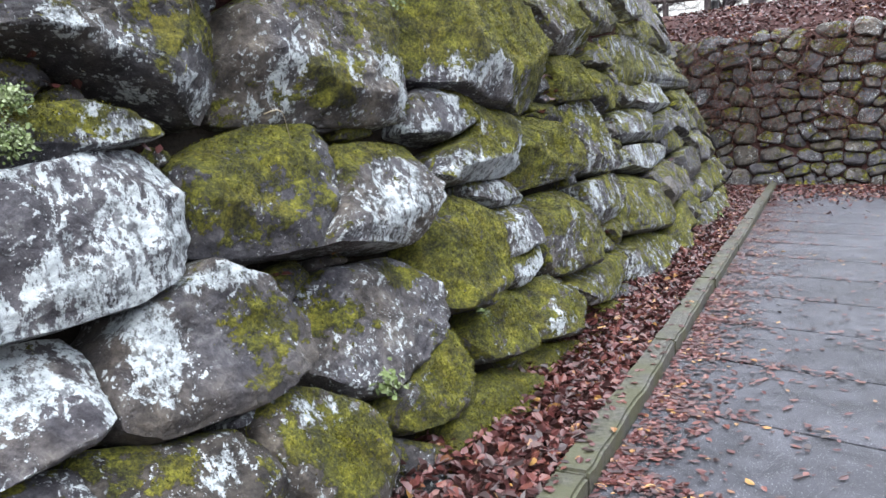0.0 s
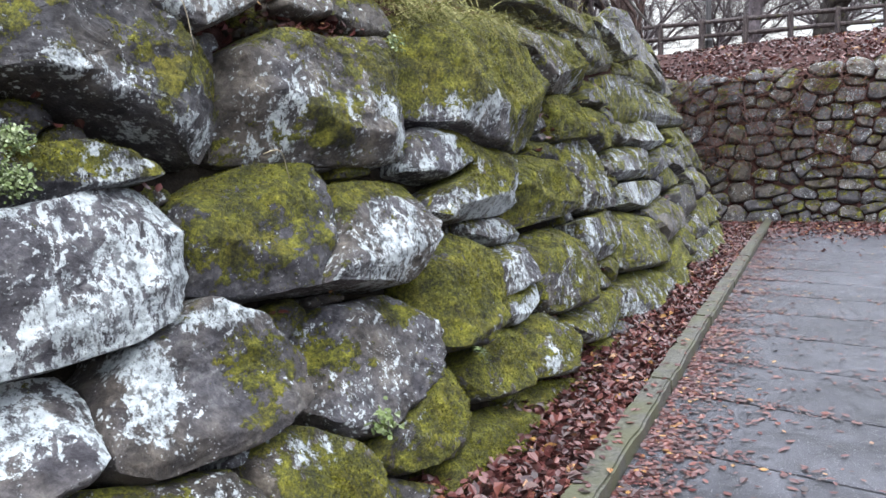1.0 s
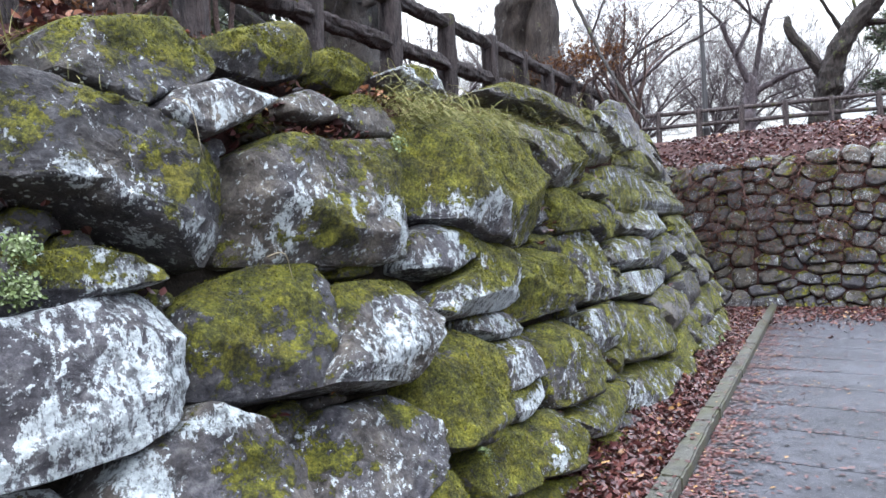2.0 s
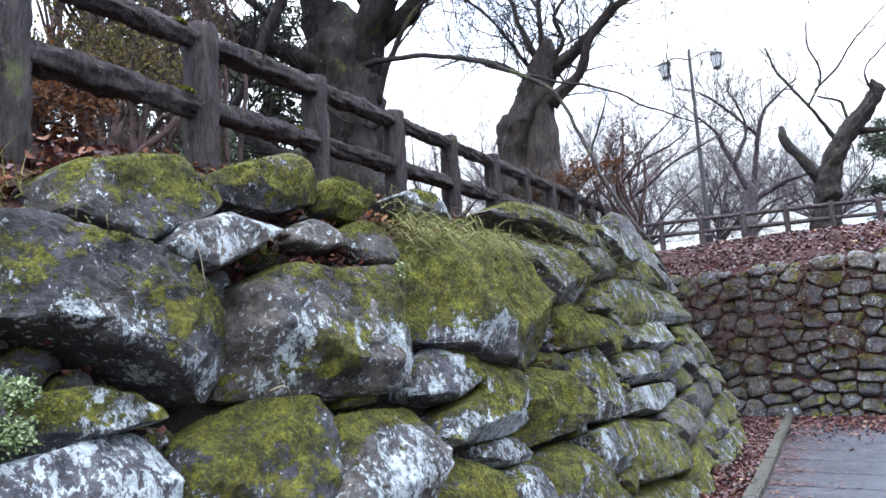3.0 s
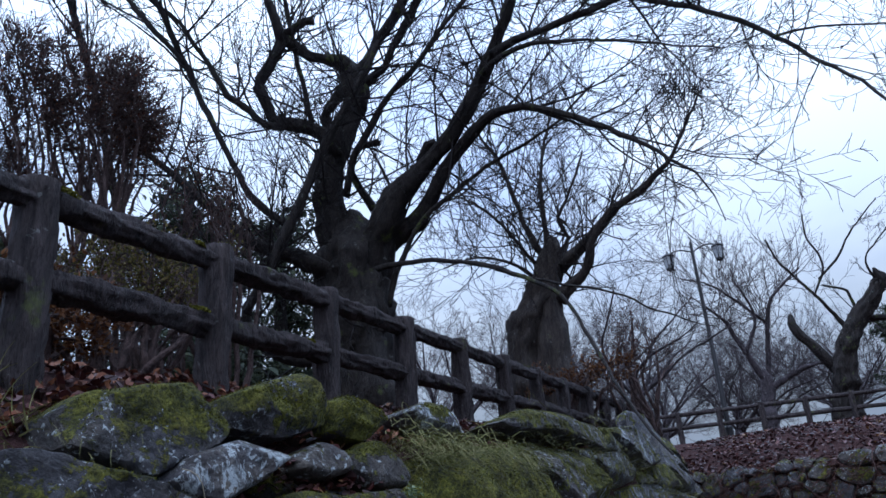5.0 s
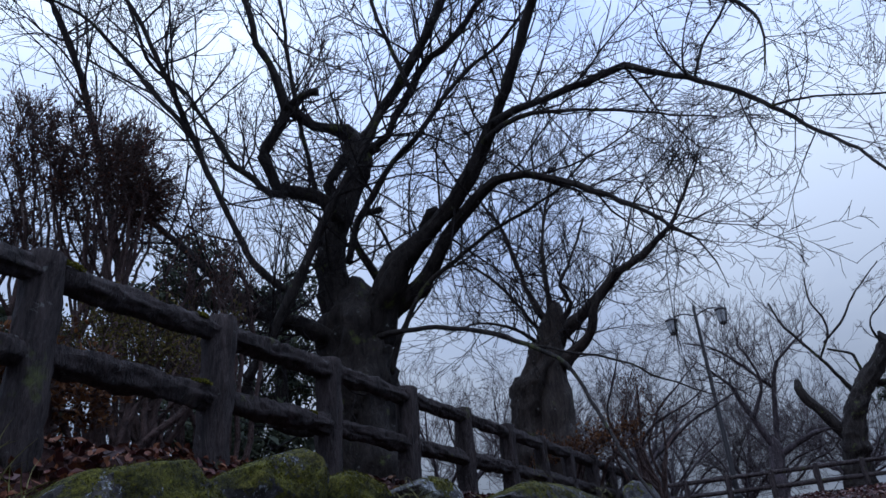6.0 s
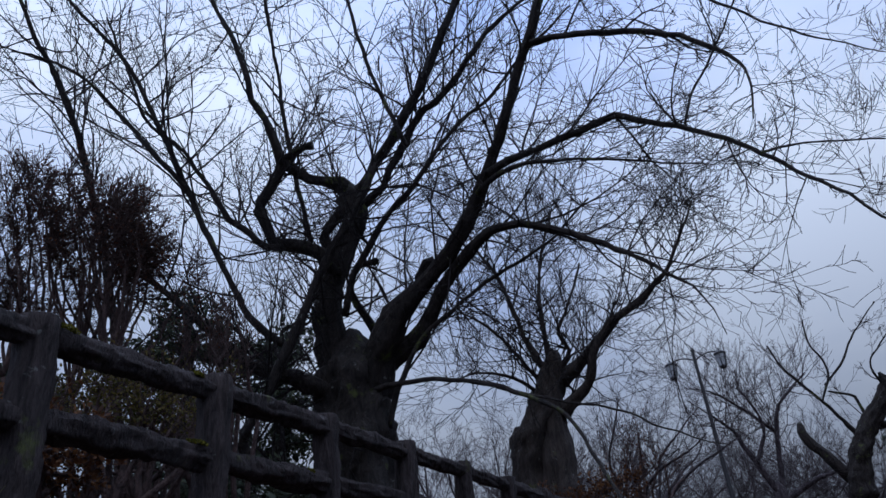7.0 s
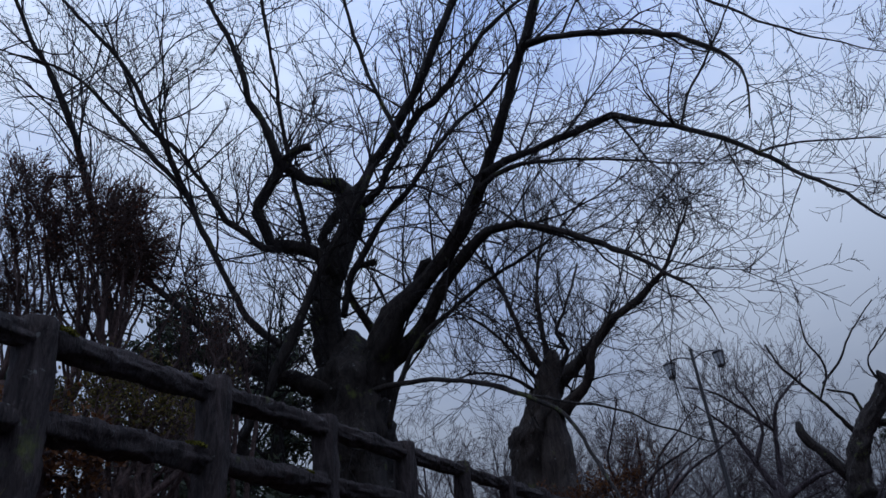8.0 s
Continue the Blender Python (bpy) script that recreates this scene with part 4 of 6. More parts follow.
# ---- fences of imitation logs ----
def log_piece(name, a, b, r, parent, seed, sides=12, rings=9, knobs=0.2):
    """A bark-covered log from a to b, with rounded ends."""
    a, b = Vector(a), Vector(b)
    d = b - a
    length = d.length
    turn = d.to_track_quat("Z", "Y").to_matrix()
    verts, faces = [], []
    levels = [(0.0, 0.75), (0.012, 0.97)] + [(t, 1.0) for t in np.linspace(0.06, 0.94, rings)] + [(0.988, 0.97), (1.0, 0.72)]
    for t, k in levels:
        for s in range(sides):
            w = 2 * math.pi * s / sides
            q = Vector((math.cos(w) * 1.8, math.sin(w) * 1.8, t * length * 4 + seed * 3.7))
            ridge = noise.noise(Vector((math.cos(w) * 3.6, math.sin(w) * 3.6, t * length * 2.2 + seed * 1.3)))
            rr = r * k * (1 + knobs * noise.fractal(q, 0.65, 2.1, 5) + 0.15 * ridge + 0.03 * math.sin(5 * w + seed))
            verts.append(tuple(turn @ Vector((math.cos(w) * rr, math.sin(w) * rr, t * length))))
    n = len(levels)
    for i in range(n - 1):
        for s in range(sides):
            s2 = (s + 1) % sides
            faces.append((i * sides + s, i * sides + s2, (i + 1) * sides + s2, (i + 1) * sides + s))
    faces.append(tuple(reversed(range(sides))))
    faces.append(tuple((n - 1) * sides + s for s in range(sides)))
    ob = mesh_object(name, verts, faces, LOG, parent)
    ob.location = a - parent.location
    return ob


def log_fence(name, first, step, count, label, height=0.8, r_post=0.085, r_rail=0.064, sides=26):
    first, step = Vector(first), Vector(step)
    ob = tagged(empty(name, first - Vector((0, 0, height))), label, "fence", "log fences on the banks")
    tops = [first + step * i for i in range(count)]
    rng = random.Random(count)
    for i, p in enumerate(tops):
        lean = Vector((rng.uniform(-0.012, 0.012), rng.uniform(-0.012, 0.012), 0))
        log_piece("post", p - Vector((0, 0, height + 0.2)), p + lean, r_post * rng.uniform(0.95, 1.06), ob, i, sides, 22 if sides > 8 else 5)
        if i + 1 < count:
            for drop in (0.09, 0.47):
                a, b = p - Vector((0, 0, drop)), tops[i + 1] - Vector((0, 0, drop))
                e = (b - a).normalized() * (r_post * 0.6)
                log_piece("rail", a + e, b - e, r_rail * rng.uniform(0.94, 1.08), ob, i * 2.3 + drop * 9, sides, 44 if sides > 8 else 4, 0.34)
    return ob


FENCE_TOP = Vector((-1.72, 3.01, 3.50))
FENCE_STEP = Vector((0.461, 1.044, 0.059))
log_fence("log_fence", FENCE_TOP - FENCE_STEP * 2, FENCE_STEP, 16, "dark brown imitation-log fence with two rails along the wall's top")
log_fence("log_fence", (5.5, 23.4, 5.2), (1.06, -0.45, -0.012), 10, "weathered two-rail log fence on the far leafy bank", 0.9, 0.085, 0.06, 8)


# ---- trees ----
def grow(rng, twigs, start, direction, length, radius, level, spread=0.8, droop=0.0, lift=0.1, fine=0.0034):
    """A bare shoot with side shoots to either hand, down to fine twigs."""
    n = 5 if level else 3
    p, d = Vector(start), Vector(direction).normalized()
    pts, radii = [p.copy()], [radius]
    flat = d.cross(Vector((rng.gauss(0, 1), rng.gauss(0, 1), rng.gauss(0, 0.6)))).normalized()
    hand = rng.choice((-1, 1))
    for i in range(n):
        d = (d + Vector((rng.gauss(0, 0.15), rng.gauss(0, 0.15), rng.gauss(0, 0.13) + lift * 0.6 - droop))).normalized()
        q = p + d * (length / n)
        if level > 0 and i > 0:
            for _ in range(2 if level == 1 and rng.random() < 0.4 else 1):
                hand = -hand
                nd = (d + flat * hand * spread * rng.uniform(0.7, 1.2) + Vector((rng.gauss(0, 0.2), rng.gauss(0, 0.2), rng.gauss(0, 0.2)))).normalized()
                grow(rng, twigs, p.lerp(q, rng.random()), nd, length * rng.uniform(0.3, 0.62) * (1.15 - 0.5 * i / n), max(radius * 0.55, fine), level - 1, spread, droop, lift, fine)
        p = q
        pts.append(p.copy())
        radii.append(radius * (1 - 0.75 * (i + 1) / n))
    twigs.add(pts, [max(r, fine) for r in radii], 3 if radius < 0.012 else 5, cap=False)


def bare_tree(name, limbs, label, seed, shoots, length, level, bark=BARK, thin=0.0045, droop=0.0, trunk_sides=28, bare=(), twig=TWIG):
    base = Vector(limbs[0][0][:3])
    tree = tagged(empty(name, base), label, "tree")
    rng = random.Random(seed)
    twigs = Tubes()
    for i, limb in enumerate(limbs):
        if i == 0:
            # roots below, a tapering stub inside the fork above
            x, y, z, r = limb[0]
            d = (Vector(limb[-1][:3]) - Vector(limb[-2][:3])).normalized()
            end = Vector(limb[-1][:3]) + d * limb[-1][3] * 1.3
            limb = [(x, y, z - 1.3, r * 1.3), (x, y, z - 0.5, r * 1.1)] + list(limb) + [(*end, limb[-1][3] * 0.3)]
        line = smooth_line([tuple(q) for q in limb], 0.08 if i == 0 else 0.13)
        pts = [Vector(q[:3]) for q in line]
        if i:
            pts = [q + Vector(noise.noise_vector(q * 4.5)) * 0.024 for q in pts]
        radii = [max(q[3] * ((0.92 if i == 0 else 0.8) + 0.14 * noise.noise(Vector(q[:3]) * 3.1)), 0.004) for q in line]
        t = Tubes()
        t.add(pts, radii, trunk_sides if radii[0] > 0.12 else 12, 0.45 if i == 0 else 0.36 if radii[0] > 0.06 else 0.16)
        ob = t.make("trunk" if i == 0 else "limb", bark, tree)
        ob.location = -base
        if i == 0 or i in bare:
            continue
        total = sum((b - a).length for a, b in zip(pts, pts[1:]))
        for _ in range(int(total * shoots)):
            k = min(len(pts) - 2, int(len(pts) * rng.random() ** 0.75))
            d = (pts[k + 1] - pts[k]).normalized()
            side = Vector((rng.gauss(0, 1), rng.gauss(0, 1), rng.gauss(0.25, 0.75))).normalized()
            grow(rng, twigs, pts[k], d * 0.65 + side * 0.9, length * rng.uniform(0.4, 1.25) * (0.55 if pts[k].y < 6.4 else 1.0), min(radii[k] * 0.45, thin * 2.8), level, droop=droop, fine=thin * 0.72 * (max(0.5, pts[k].y / 8.5) if pts[k].y < 8.5 else 1.0))
    ob = twigs.make("twig_crown", twig, tree)
    ob.location = -base
    ob["kind"] = "stuff"
    return tree


TREE1, TREE2, TREE3, TREE4 = [], [], [], []
TREE1.append([(-0.91, 8.50, 3.33, 0.477), (-0.93, 8.50, 3.80, 0.466), (-0.95, 8.50, 4.29, 0.454), (-0.99, 8.50, 4.69, 0.445), (-1.00, 8.50, 5.03, 0.434), (-1.01, 8.50, 5.27, 0.387)])
TREE1.append([(-1.11, 8.50, 4.97, 0.302), (-1.23, 8.48, 5.40, 0.241), (-1.28, 8.46, 5.99, 0.200), (-1.24, 8.45, 6.44, 0.205), (-1.08, 8.43, 6.82, 0.201), (-0.92, 8.42, 7.18, 0.190), (-0.88, 8.41, 7.40, 0.185), (-0.95, 8.40, 7.65, 0.187), (-0.97, 8.40, 7.78, 0.128)])
TREE1.append([(-0.83, 8.50, 4.94, 0.327), (-0.71, 8.34, 5.28, 0.263), (-0.60, 8.23, 5.51, 0.237), (-0.45, 8.11, 5.73, 0.198), (-0.29, 8.02, 5.85, 0.145), (-0.01, 7.86, 6.06, 0.112), (0.26, 7.71, 6.30, 0.118), (0.49, 7.54, 6.58, 0.111), (0.78, 7.30, 7.06, 0.085), (1.05, 7.03, 7.61, 0.073), (1.26, 6.81, 8.09, 0.073), (1.46, 6.61, 8.50, 0.067), (1.60, 6.45, 8.87, 0.060), (1.83, 6.20, 9.44, 0.041)])
TREE1.append([(-0.55, 8.45, 5.60, 0.176), (-0.38, 8.38, 5.85, 0.102), (-0.18, 8.31, 6.09, 0.089), (-0.12, 8.26, 6.30, 0.090), (-0.03, 8.22, 6.44, 0.083), (0.08, 8.20, 6.46, 0.062)])
TREE1.append([(-0.57, 8.45, 5.31, 0.186), (-0.24, 8.25, 5.48, 0.132), (-0.04, 8.09, 5.68, 0.105), (0.15, 7.90, 5.96, 0.092), (0.37, 7.74, 6.15, 0.085), (0.61, 7.56, 6.32, 0.078), (0.84, 7.43, 6.37, 0.064), (1.06, 7.31, 6.33, 0.057), (1.36, 7.13, 6.14, 0.043), (1.70, 6.89, 5.80, 0.035), (1.98, 6.66, 5.48, 0.028), (2.22, 6.41, 5.10, 0.019), (2.36, 6.24, 4.85, 0.013), (2.42, 6.07, 4.54, 0.008), (2.40, 5.90, 4.23, 0.003)])
TREE1.append([(-1.19, 8.40, 6.49, 0.155), (-1.31, 8.34, 6.80, 0.121), (-1.53, 8.29, 6.88, 0.100), (-1.74, 8.25, 6.91, 0.099), (-1.91, 8.22, 6.96, 0.092), (-1.99, 8.18, 7.16, 0.086), (-2.08, 8.14, 7.39, 0.094), (-2.06, 8.12, 7.51, 0.087), (-1.92, 8.07, 7.72, 0.080), (-1.78, 8.02, 7.96, 0.081), (-1.76, 8.00, 8.08, 0.088)])
TREE1.append([(-0.95, 8.40, 7.70, 0.157), (-1.08, 8.32, 7.84, 0.112), (-1.29, 8.23, 7.85, 0.082), (-1.46, 8.16, 7.84, 0.081), (-1.60, 8.09, 7.95, 0.081), (-1.76, 8.00, 8.06, 0.088)])
TREE1.append([(-1.75, 8.00, 7.99, 0.088), (-1.84, 7.92, 8.23, 0.074), (-1.90, 7.84, 8.46, 0.059), (-1.96, 7.79, 8.62, 0.059), (-2.11, 7.70, 8.85, 0.052), (-2.19, 7.58, 9.24, 0.053), (-2.30, 7.44, 9.69, 0.046), (-2.51, 7.29, 10.14, 0.038), (-2.67, 7.16, 10.57, 0.031), (-2.90, 7.00, 11.09, 0.023)])
TREE1.append([(-1.76, 8.00, 8.04, 0.073), (-1.61, 7.96, 8.16, 0.059), (-1.45, 7.92, 8.19, 0.059), (-1.35, 7.90, 8.18, 0.066)])
TREE1.append([(-1.17, 8.40, 6.73, 0.107), (-1.29, 8.38, 7.03, 0.080), (-1.25, 8.37, 7.19, 0.087), (-1.10, 8.36, 7.38, 0.095), (-0.95, 8.35, 7.44, 0.088)])
TREE1.append([(-1.77, 8.10, 6.79, 0.056), (-1.97, 8.04, 6.80, 0.055), (-2.16, 7.96, 6.97, 0.048), (-2.41, 7.87, 7.15, 0.049), (-2.50, 7.80, 7.37, 0.042), (-2.64, 7.72, 7.61, 0.035), (-2.78, 7.65, 7.81, 0.035), (-2.91, 7.57, 8.03, 0.028), (-3.17, 7.48, 8.24, 0.028), (-3.38, 7.38, 8.50, 0.025), (-3.52, 7.26, 8.93, 0.022), (-3.66, 7.15, 9.33, 0.018), (-3.85, 7.00, 9.90, 0.015)])
TREE1.append([(-0.96, 8.40, 7.61, 0.142), (-0.74, 8.29, 7.78, 0.082), (-0.57, 8.18, 8.00, 0.082), (-0.35, 8.06, 8.25, 0.082), (-0.16, 7.93, 8.51, 0.075), (0.09, 7.78, 8.83, 0.068), (0.32, 7.60, 9.25, 0.068), (0.60, 7.40, 9.73, 0.061), (0.80, 7.23, 10.17, 0.054), (1.07, 7.00, 10.77, 0.039)])
TREE1.append([(-0.89, 8.40, 7.48, 0.119), (-0.68, 8.33, 7.55, 0.074), (-0.50, 8.26, 7.66, 0.066), (-0.39, 8.18, 7.88, 0.067), (-0.20, 8.07, 8.13, 0.060), (0.02, 7.94, 8.49, 0.060), (0.29, 7.83, 8.66, 0.060), (0.54, 7.73, 8.84, 0.052), (0.76, 7.62, 9.11, 0.045), (1.06, 7.48, 9.44, 0.038), (1.40, 7.35, 9.68, 0.030), (1.80, 7.20, 9.89, 0.023)])
TREE1.append([(-2.16, 8.00, 4.41, 0.054), (-1.92, 7.97, 4.84, 0.068), (-1.73, 7.94, 5.25, 0.076), (-1.48, 7.91, 5.80, 0.071), (-1.33, 7.89, 6.12, 0.066), (-1.11, 7.86, 6.59, 0.067), (-0.89, 7.84, 6.98, 0.062), (-0.70, 7.82, 7.36, 0.056), (-0.54, 7.80, 7.72, 0.043)])
TREE1.append([(-1.04, 8.20, 5.84, 0.053), (-0.95, 8.10, 6.19, 0.054), (-0.81, 8.02, 6.46, 0.048), (-0.60, 7.93, 6.76, 0.048), (-0.43, 7.86, 6.99, 0.041), (-0.07, 7.73, 7.31, 0.042), (0.32, 7.58, 7.78, 0.035), (0.69, 7.46, 8.10, 0.028), (0.92, 7.39, 8.20, 0.028), (1.28, 7.26, 8.60, 0.021), (1.73, 7.12, 8.99, 0.018), (2.13, 7.00, 9.31, 0.014)])
TREE1.append([(1.38, 6.60, 8.32, 0.059), (1.57, 6.53, 8.33, 0.052), (1.82, 6.44, 8.26, 0.045), (2.38, 6.22, 8.02, 0.041), (2.78, 6.04, 7.75, 0.036), (3.04, 5.90, 7.45, 0.029), (3.19, 5.79, 7.17, 0.026), (3.26, 5.73, 6.98, 0.022), (3.24, 5.66, 6.70, 0.016), (3.14, 5.56, 6.31, 0.013), (3.06, 5.50, 6.10, 0.008)])
TREE1.append([(0.77, 7.25, 6.99, 0.072), (1.03, 7.12, 7.07, 0.058), (1.34, 6.96, 7.07, 0.051), (1.64, 6.80, 7.07, 0.050), (1.94, 6.63, 7.09, 0.049), (2.15, 6.51, 7.11, 0.049), (2.35, 6.38, 6.89, 0.039), (2.65, 6.17, 6.61, 0.034), (2.87, 5.98, 6.31, 0.030), (3.03, 5.83, 6.07, 0.027), (3.18, 5.64, 5.74, 0.023), (3.30, 5.44, 5.40, 0.019), (3.41, 5.20, 5.03, 0.016), (3.47, 5.00, 4.71, 0.013), (3.51, 4.80, 4.42, 0.008)])
TREE1.append([(0.63, 7.30, 6.77, 0.052), (0.88, 7.15, 6.91, 0.039), (1.19, 6.98, 6.91, 0.032), (1.48, 6.83, 6.81, 0.025), (1.85, 6.61, 6.62, 0.018), (2.32, 6.31, 6.31, 0.014), (2.73, 6.00, 6.00, 0.008)])
TREE1.append([(3.06, 5.60, 5.79, 0.015), (3.34, 5.40, 5.70, 0.012), (3.59, 5.19, 5.55, 0.009), (3.78, 5.00, 5.40, 0.007)])
TREE1.append([(2.73, 6.20, 6.62, 0.017), (2.86, 6.13, 6.95, 0.017), (3.09, 6.06, 7.28, 0.015), (3.36, 5.98, 7.69, 0.012), (3.58, 5.90, 8.09, 0.009)])
TREE1.append([(1.83, 6.20, 9.44, 0.041), (2.49, 5.96, 8.76, 0.029), (3.11, 5.66, 7.85, 0.020), (3.31, 5.55, 7.53, 0.017), (3.55, 5.40, 7.11, 0.014), (3.85, 5.21, 6.68, 0.010), (4.17, 5.00, 6.29, 0.005)])
TREE1.append([(-0.61, 8.30, 4.46, 0.037), (-0.48, 8.21, 4.87, 0.038), (-0.17, 8.09, 5.40, 0.032), (0.21, 7.99, 5.67, 0.033), (0.64, 7.90, 5.94, 0.029), (1.13, 7.79, 6.17, 0.026), (1.52, 7.71, 6.38, 0.020), (1.95, 7.60, 6.77, 0.013)])
TREE1.append([(-0.70, 8.45, 5.69, 0.081), (-0.81, 8.42, 5.88, 0.062), (-0.92, 8.40, 6.07, 0.055), (-1.01, 8.37, 6.24, 0.062), (-0.97, 8.35, 6.44, 0.049), (-0.84, 8.33, 6.57, 0.049), (-0.63, 8.30, 6.60, 0.056)])
TREE1.append([(-0.96, 8.40, 4.90, 0.053), (-0.60, 8.14, 4.90, 0.041), (-0.08, 7.74, 4.78, 0.036), (0.49, 7.24, 4.47, 0.031), (0.87, 6.83, 4.15, 0.027), (1.10, 6.47, 3.79, 0.022), (1.20, 6.00, 3.24, 0.018), (1.26, 5.53, 2.78, 0.014), (1.31, 5.16, 2.48, 0.011), (1.35, 4.90, 2.29, 0.007)])
TREE1.append([(0.51, 7.60, 4.60, 0.024), (1.02, 7.15, 4.24, 0.017), (1.54, 6.63, 3.91, 0.013), (1.87, 6.16, 3.52, 0.009), (2.10, 5.80, 3.30, 0.004)])
TREE1.append([(-1.65, 8.17, 5.46, 0.059), (-2.09, 8.07, 5.82, 0.053), (-2.49, 7.85, 6.62, 0.047), (-2.89, 7.61, 7.60, 0.042), (-3.26, 7.35, 8.50, 0.039), (-3.62, 7.06, 9.24, 0.032), (-4.12, 6.66, 9.78, 0.025), (-4.50, 6.29, 10.22, 0.014)])
TREE1.append([(-0.86, 8.49, 4.91, 0.150), (-1.23, 8.35, 4.96, 0.129), (-1.67, 8.27, 5.15, 0.116), (-2.22, 8.14, 5.37, 0.097), (-2.63, 7.91, 5.77, 0.071), (-3.06, 7.75, 6.18, 0.049), (-3.43, 7.48, 6.41, 0.032), (-3.78, 7.20, 6.58, 0.013)])
TREE1.append([(-0.61, 8.22, 4.24, 0.067), (-1.42, 8.22, 3.91, 0.090), (-1.96, 8.21, 4.08, 0.103), (-2.19, 8.15, 4.39, 0.092), (-2.09, 8.17, 4.70, 0.069), (-1.77, 8.15, 5.26, 0.039)])
TREE1.append([(-1.46, 8.31, 6.96, 0.043), (-1.69, 8.06, 8.33, 0.037), (-1.81, 7.83, 9.43, 0.031), (-1.95, 7.59, 10.61, 0.028), (-2.05, 7.46, 11.54, 0.017)])
TREE1.append([(-0.13, 7.74, 7.89, 0.036), (-0.46, 7.62, 8.87, 0.033), (-0.66, 7.51, 9.70, 0.031), (-0.82, 7.39, 10.58, 0.020)])
TREE1.append([(-3.88, 8.82, 5.38, 0.069), (-4.03, 8.64, 6.38, 0.064), (-4.22, 8.44, 7.44, 0.059), (-4.42, 8.11, 8.41, 0.053), (-4.66, 7.74, 9.35, 0.046), (-4.96, 7.31, 10.01, 0.038), (-5.15, 6.93, 10.64, 0.026), (-5.31, 6.69, 11.15, 0.015)])
TREE1.append([(-2.84, 7.62, 7.48, 0.038), (-3.25, 7.46, 7.97, 0.035), (-3.80, 7.42, 8.72, 0.029), (-4.21, 6.96, 9.02, 0.025), (-4.62, 6.45, 8.86, 0.013)])
TREE2.append([(1.36, 12.85, 3.54, 0.429), (1.36, 12.84, 4.01, 0.387), (1.32, 12.83, 4.49, 0.337), (1.29, 12.83, 4.93, 0.301), (1.44, 12.82, 5.42, 0.296), (1.70, 12.81, 5.92, 0.299), (1.89, 12.81, 6.32, 0.278), (1.97, 12.80, 6.66, 0.222)])
TREE2.append([(1.73, 12.70, 3.39, 0.516), (1.75, 12.73, 4.15, 0.451), (1.76, 12.75, 4.73, 0.382), (1.81, 12.77, 5.33, 0.320), (1.86, 12.79, 5.84, 0.256), (1.93, 12.80, 6.26, 0.179)])
TREE2.append([(2.07, 12.80, 6.36, 0.169), (2.42, 12.59, 6.60, 0.117), (2.77, 12.37, 6.87, 0.099), (3.12, 12.14, 7.17, 0.082), (3.49, 11.93, 7.33, 0.082), (3.81, 11.71, 7.58, 0.056), (4.04, 11.54, 7.79, 0.040), (4.28, 11.28, 8.21, 0.031), (4.51, 11.00, 8.65, 0.024)])
TREE2.append([(1.99, 12.70, 5.75, 0.166), (2.26, 12.54, 5.98, 0.124), (2.49, 12.41, 6.17, 0.106), (2.58, 12.24, 6.52, 0.090), (2.77, 12.07, 6.85, 0.065), (3.01, 11.90, 7.11, 0.032)])
TREE2.append([(1.86, 12.80, 6.53, 0.110), (1.60, 12.72, 7.12, 0.061), (1.41, 12.63, 7.76, 0.051), (1.21, 12.55, 8.42, 0.041), (0.94, 12.49, 8.88, 0.031), (0.69, 12.40, 9.56, 0.021)])
TREE2.append([(1.92, 12.80, 6.60, 0.090), (1.92, 12.75, 7.44, 0.046), (1.97, 12.70, 8.20, 0.041), (2.16, 12.65, 8.98, 0.031), (2.47, 12.60, 9.77, 0.021)])
TREE2.append([(2.01, 12.70, 6.48, 0.089), (2.28, 12.59, 6.85, 0.050), (2.13, 12.51, 7.15, 0.040), (2.44, 12.35, 7.76, 0.030), (2.69, 12.20, 8.33, 0.020)])
TREE2.append([(1.68, 12.80, 6.44, 0.050), (1.31, 12.55, 6.91, 0.035), (0.90, 12.30, 7.32, 0.030), (0.33, 12.04, 7.57, 0.019), (-0.24, 11.80, 7.59, 0.011)])
TREE2.append([(1.70, 12.80, 6.17, 0.050), (1.21, 12.48, 6.41, 0.034), (0.62, 12.15, 6.44, 0.024), (0.03, 11.80, 6.16, 0.014)])
TREE3.append([(11.19, 22.40, 4.62, 0.414), (11.25, 22.13, 5.55, 0.346), (11.37, 21.95, 6.17, 0.305), (11.54, 21.77, 6.78, 0.292), (11.83, 21.62, 7.23, 0.264), (12.14, 21.49, 7.58, 0.235), (12.41, 21.36, 7.95, 0.207), (12.58, 21.25, 8.28, 0.194), (12.49, 21.20, 8.44, 0.125)])
TREE3.append([(11.30, 22.30, 5.92, 0.252), (10.97, 22.30, 6.28, 0.197), (10.66, 22.30, 6.74, 0.170), (10.33, 22.30, 7.11, 0.156), (10.22, 22.30, 7.42, 0.157), (10.24, 22.30, 7.66, 0.100)])
TREE3.append([(12.11, 21.90, 7.28, 0.149), (12.49, 21.69, 7.24, 0.115), (12.98, 21.42, 7.16, 0.081), (13.72, 21.00, 7.22, 0.048)])
TREE3.append([(11.82, 22.20, 6.87, 0.100), (11.62, 22.12, 7.25, 0.083), (10.97, 21.92, 8.08, 0.059), (10.37, 21.75, 8.70, 0.050), (9.93, 21.62, 9.22, 0.042), (9.67, 21.50, 9.83, 0.034)])
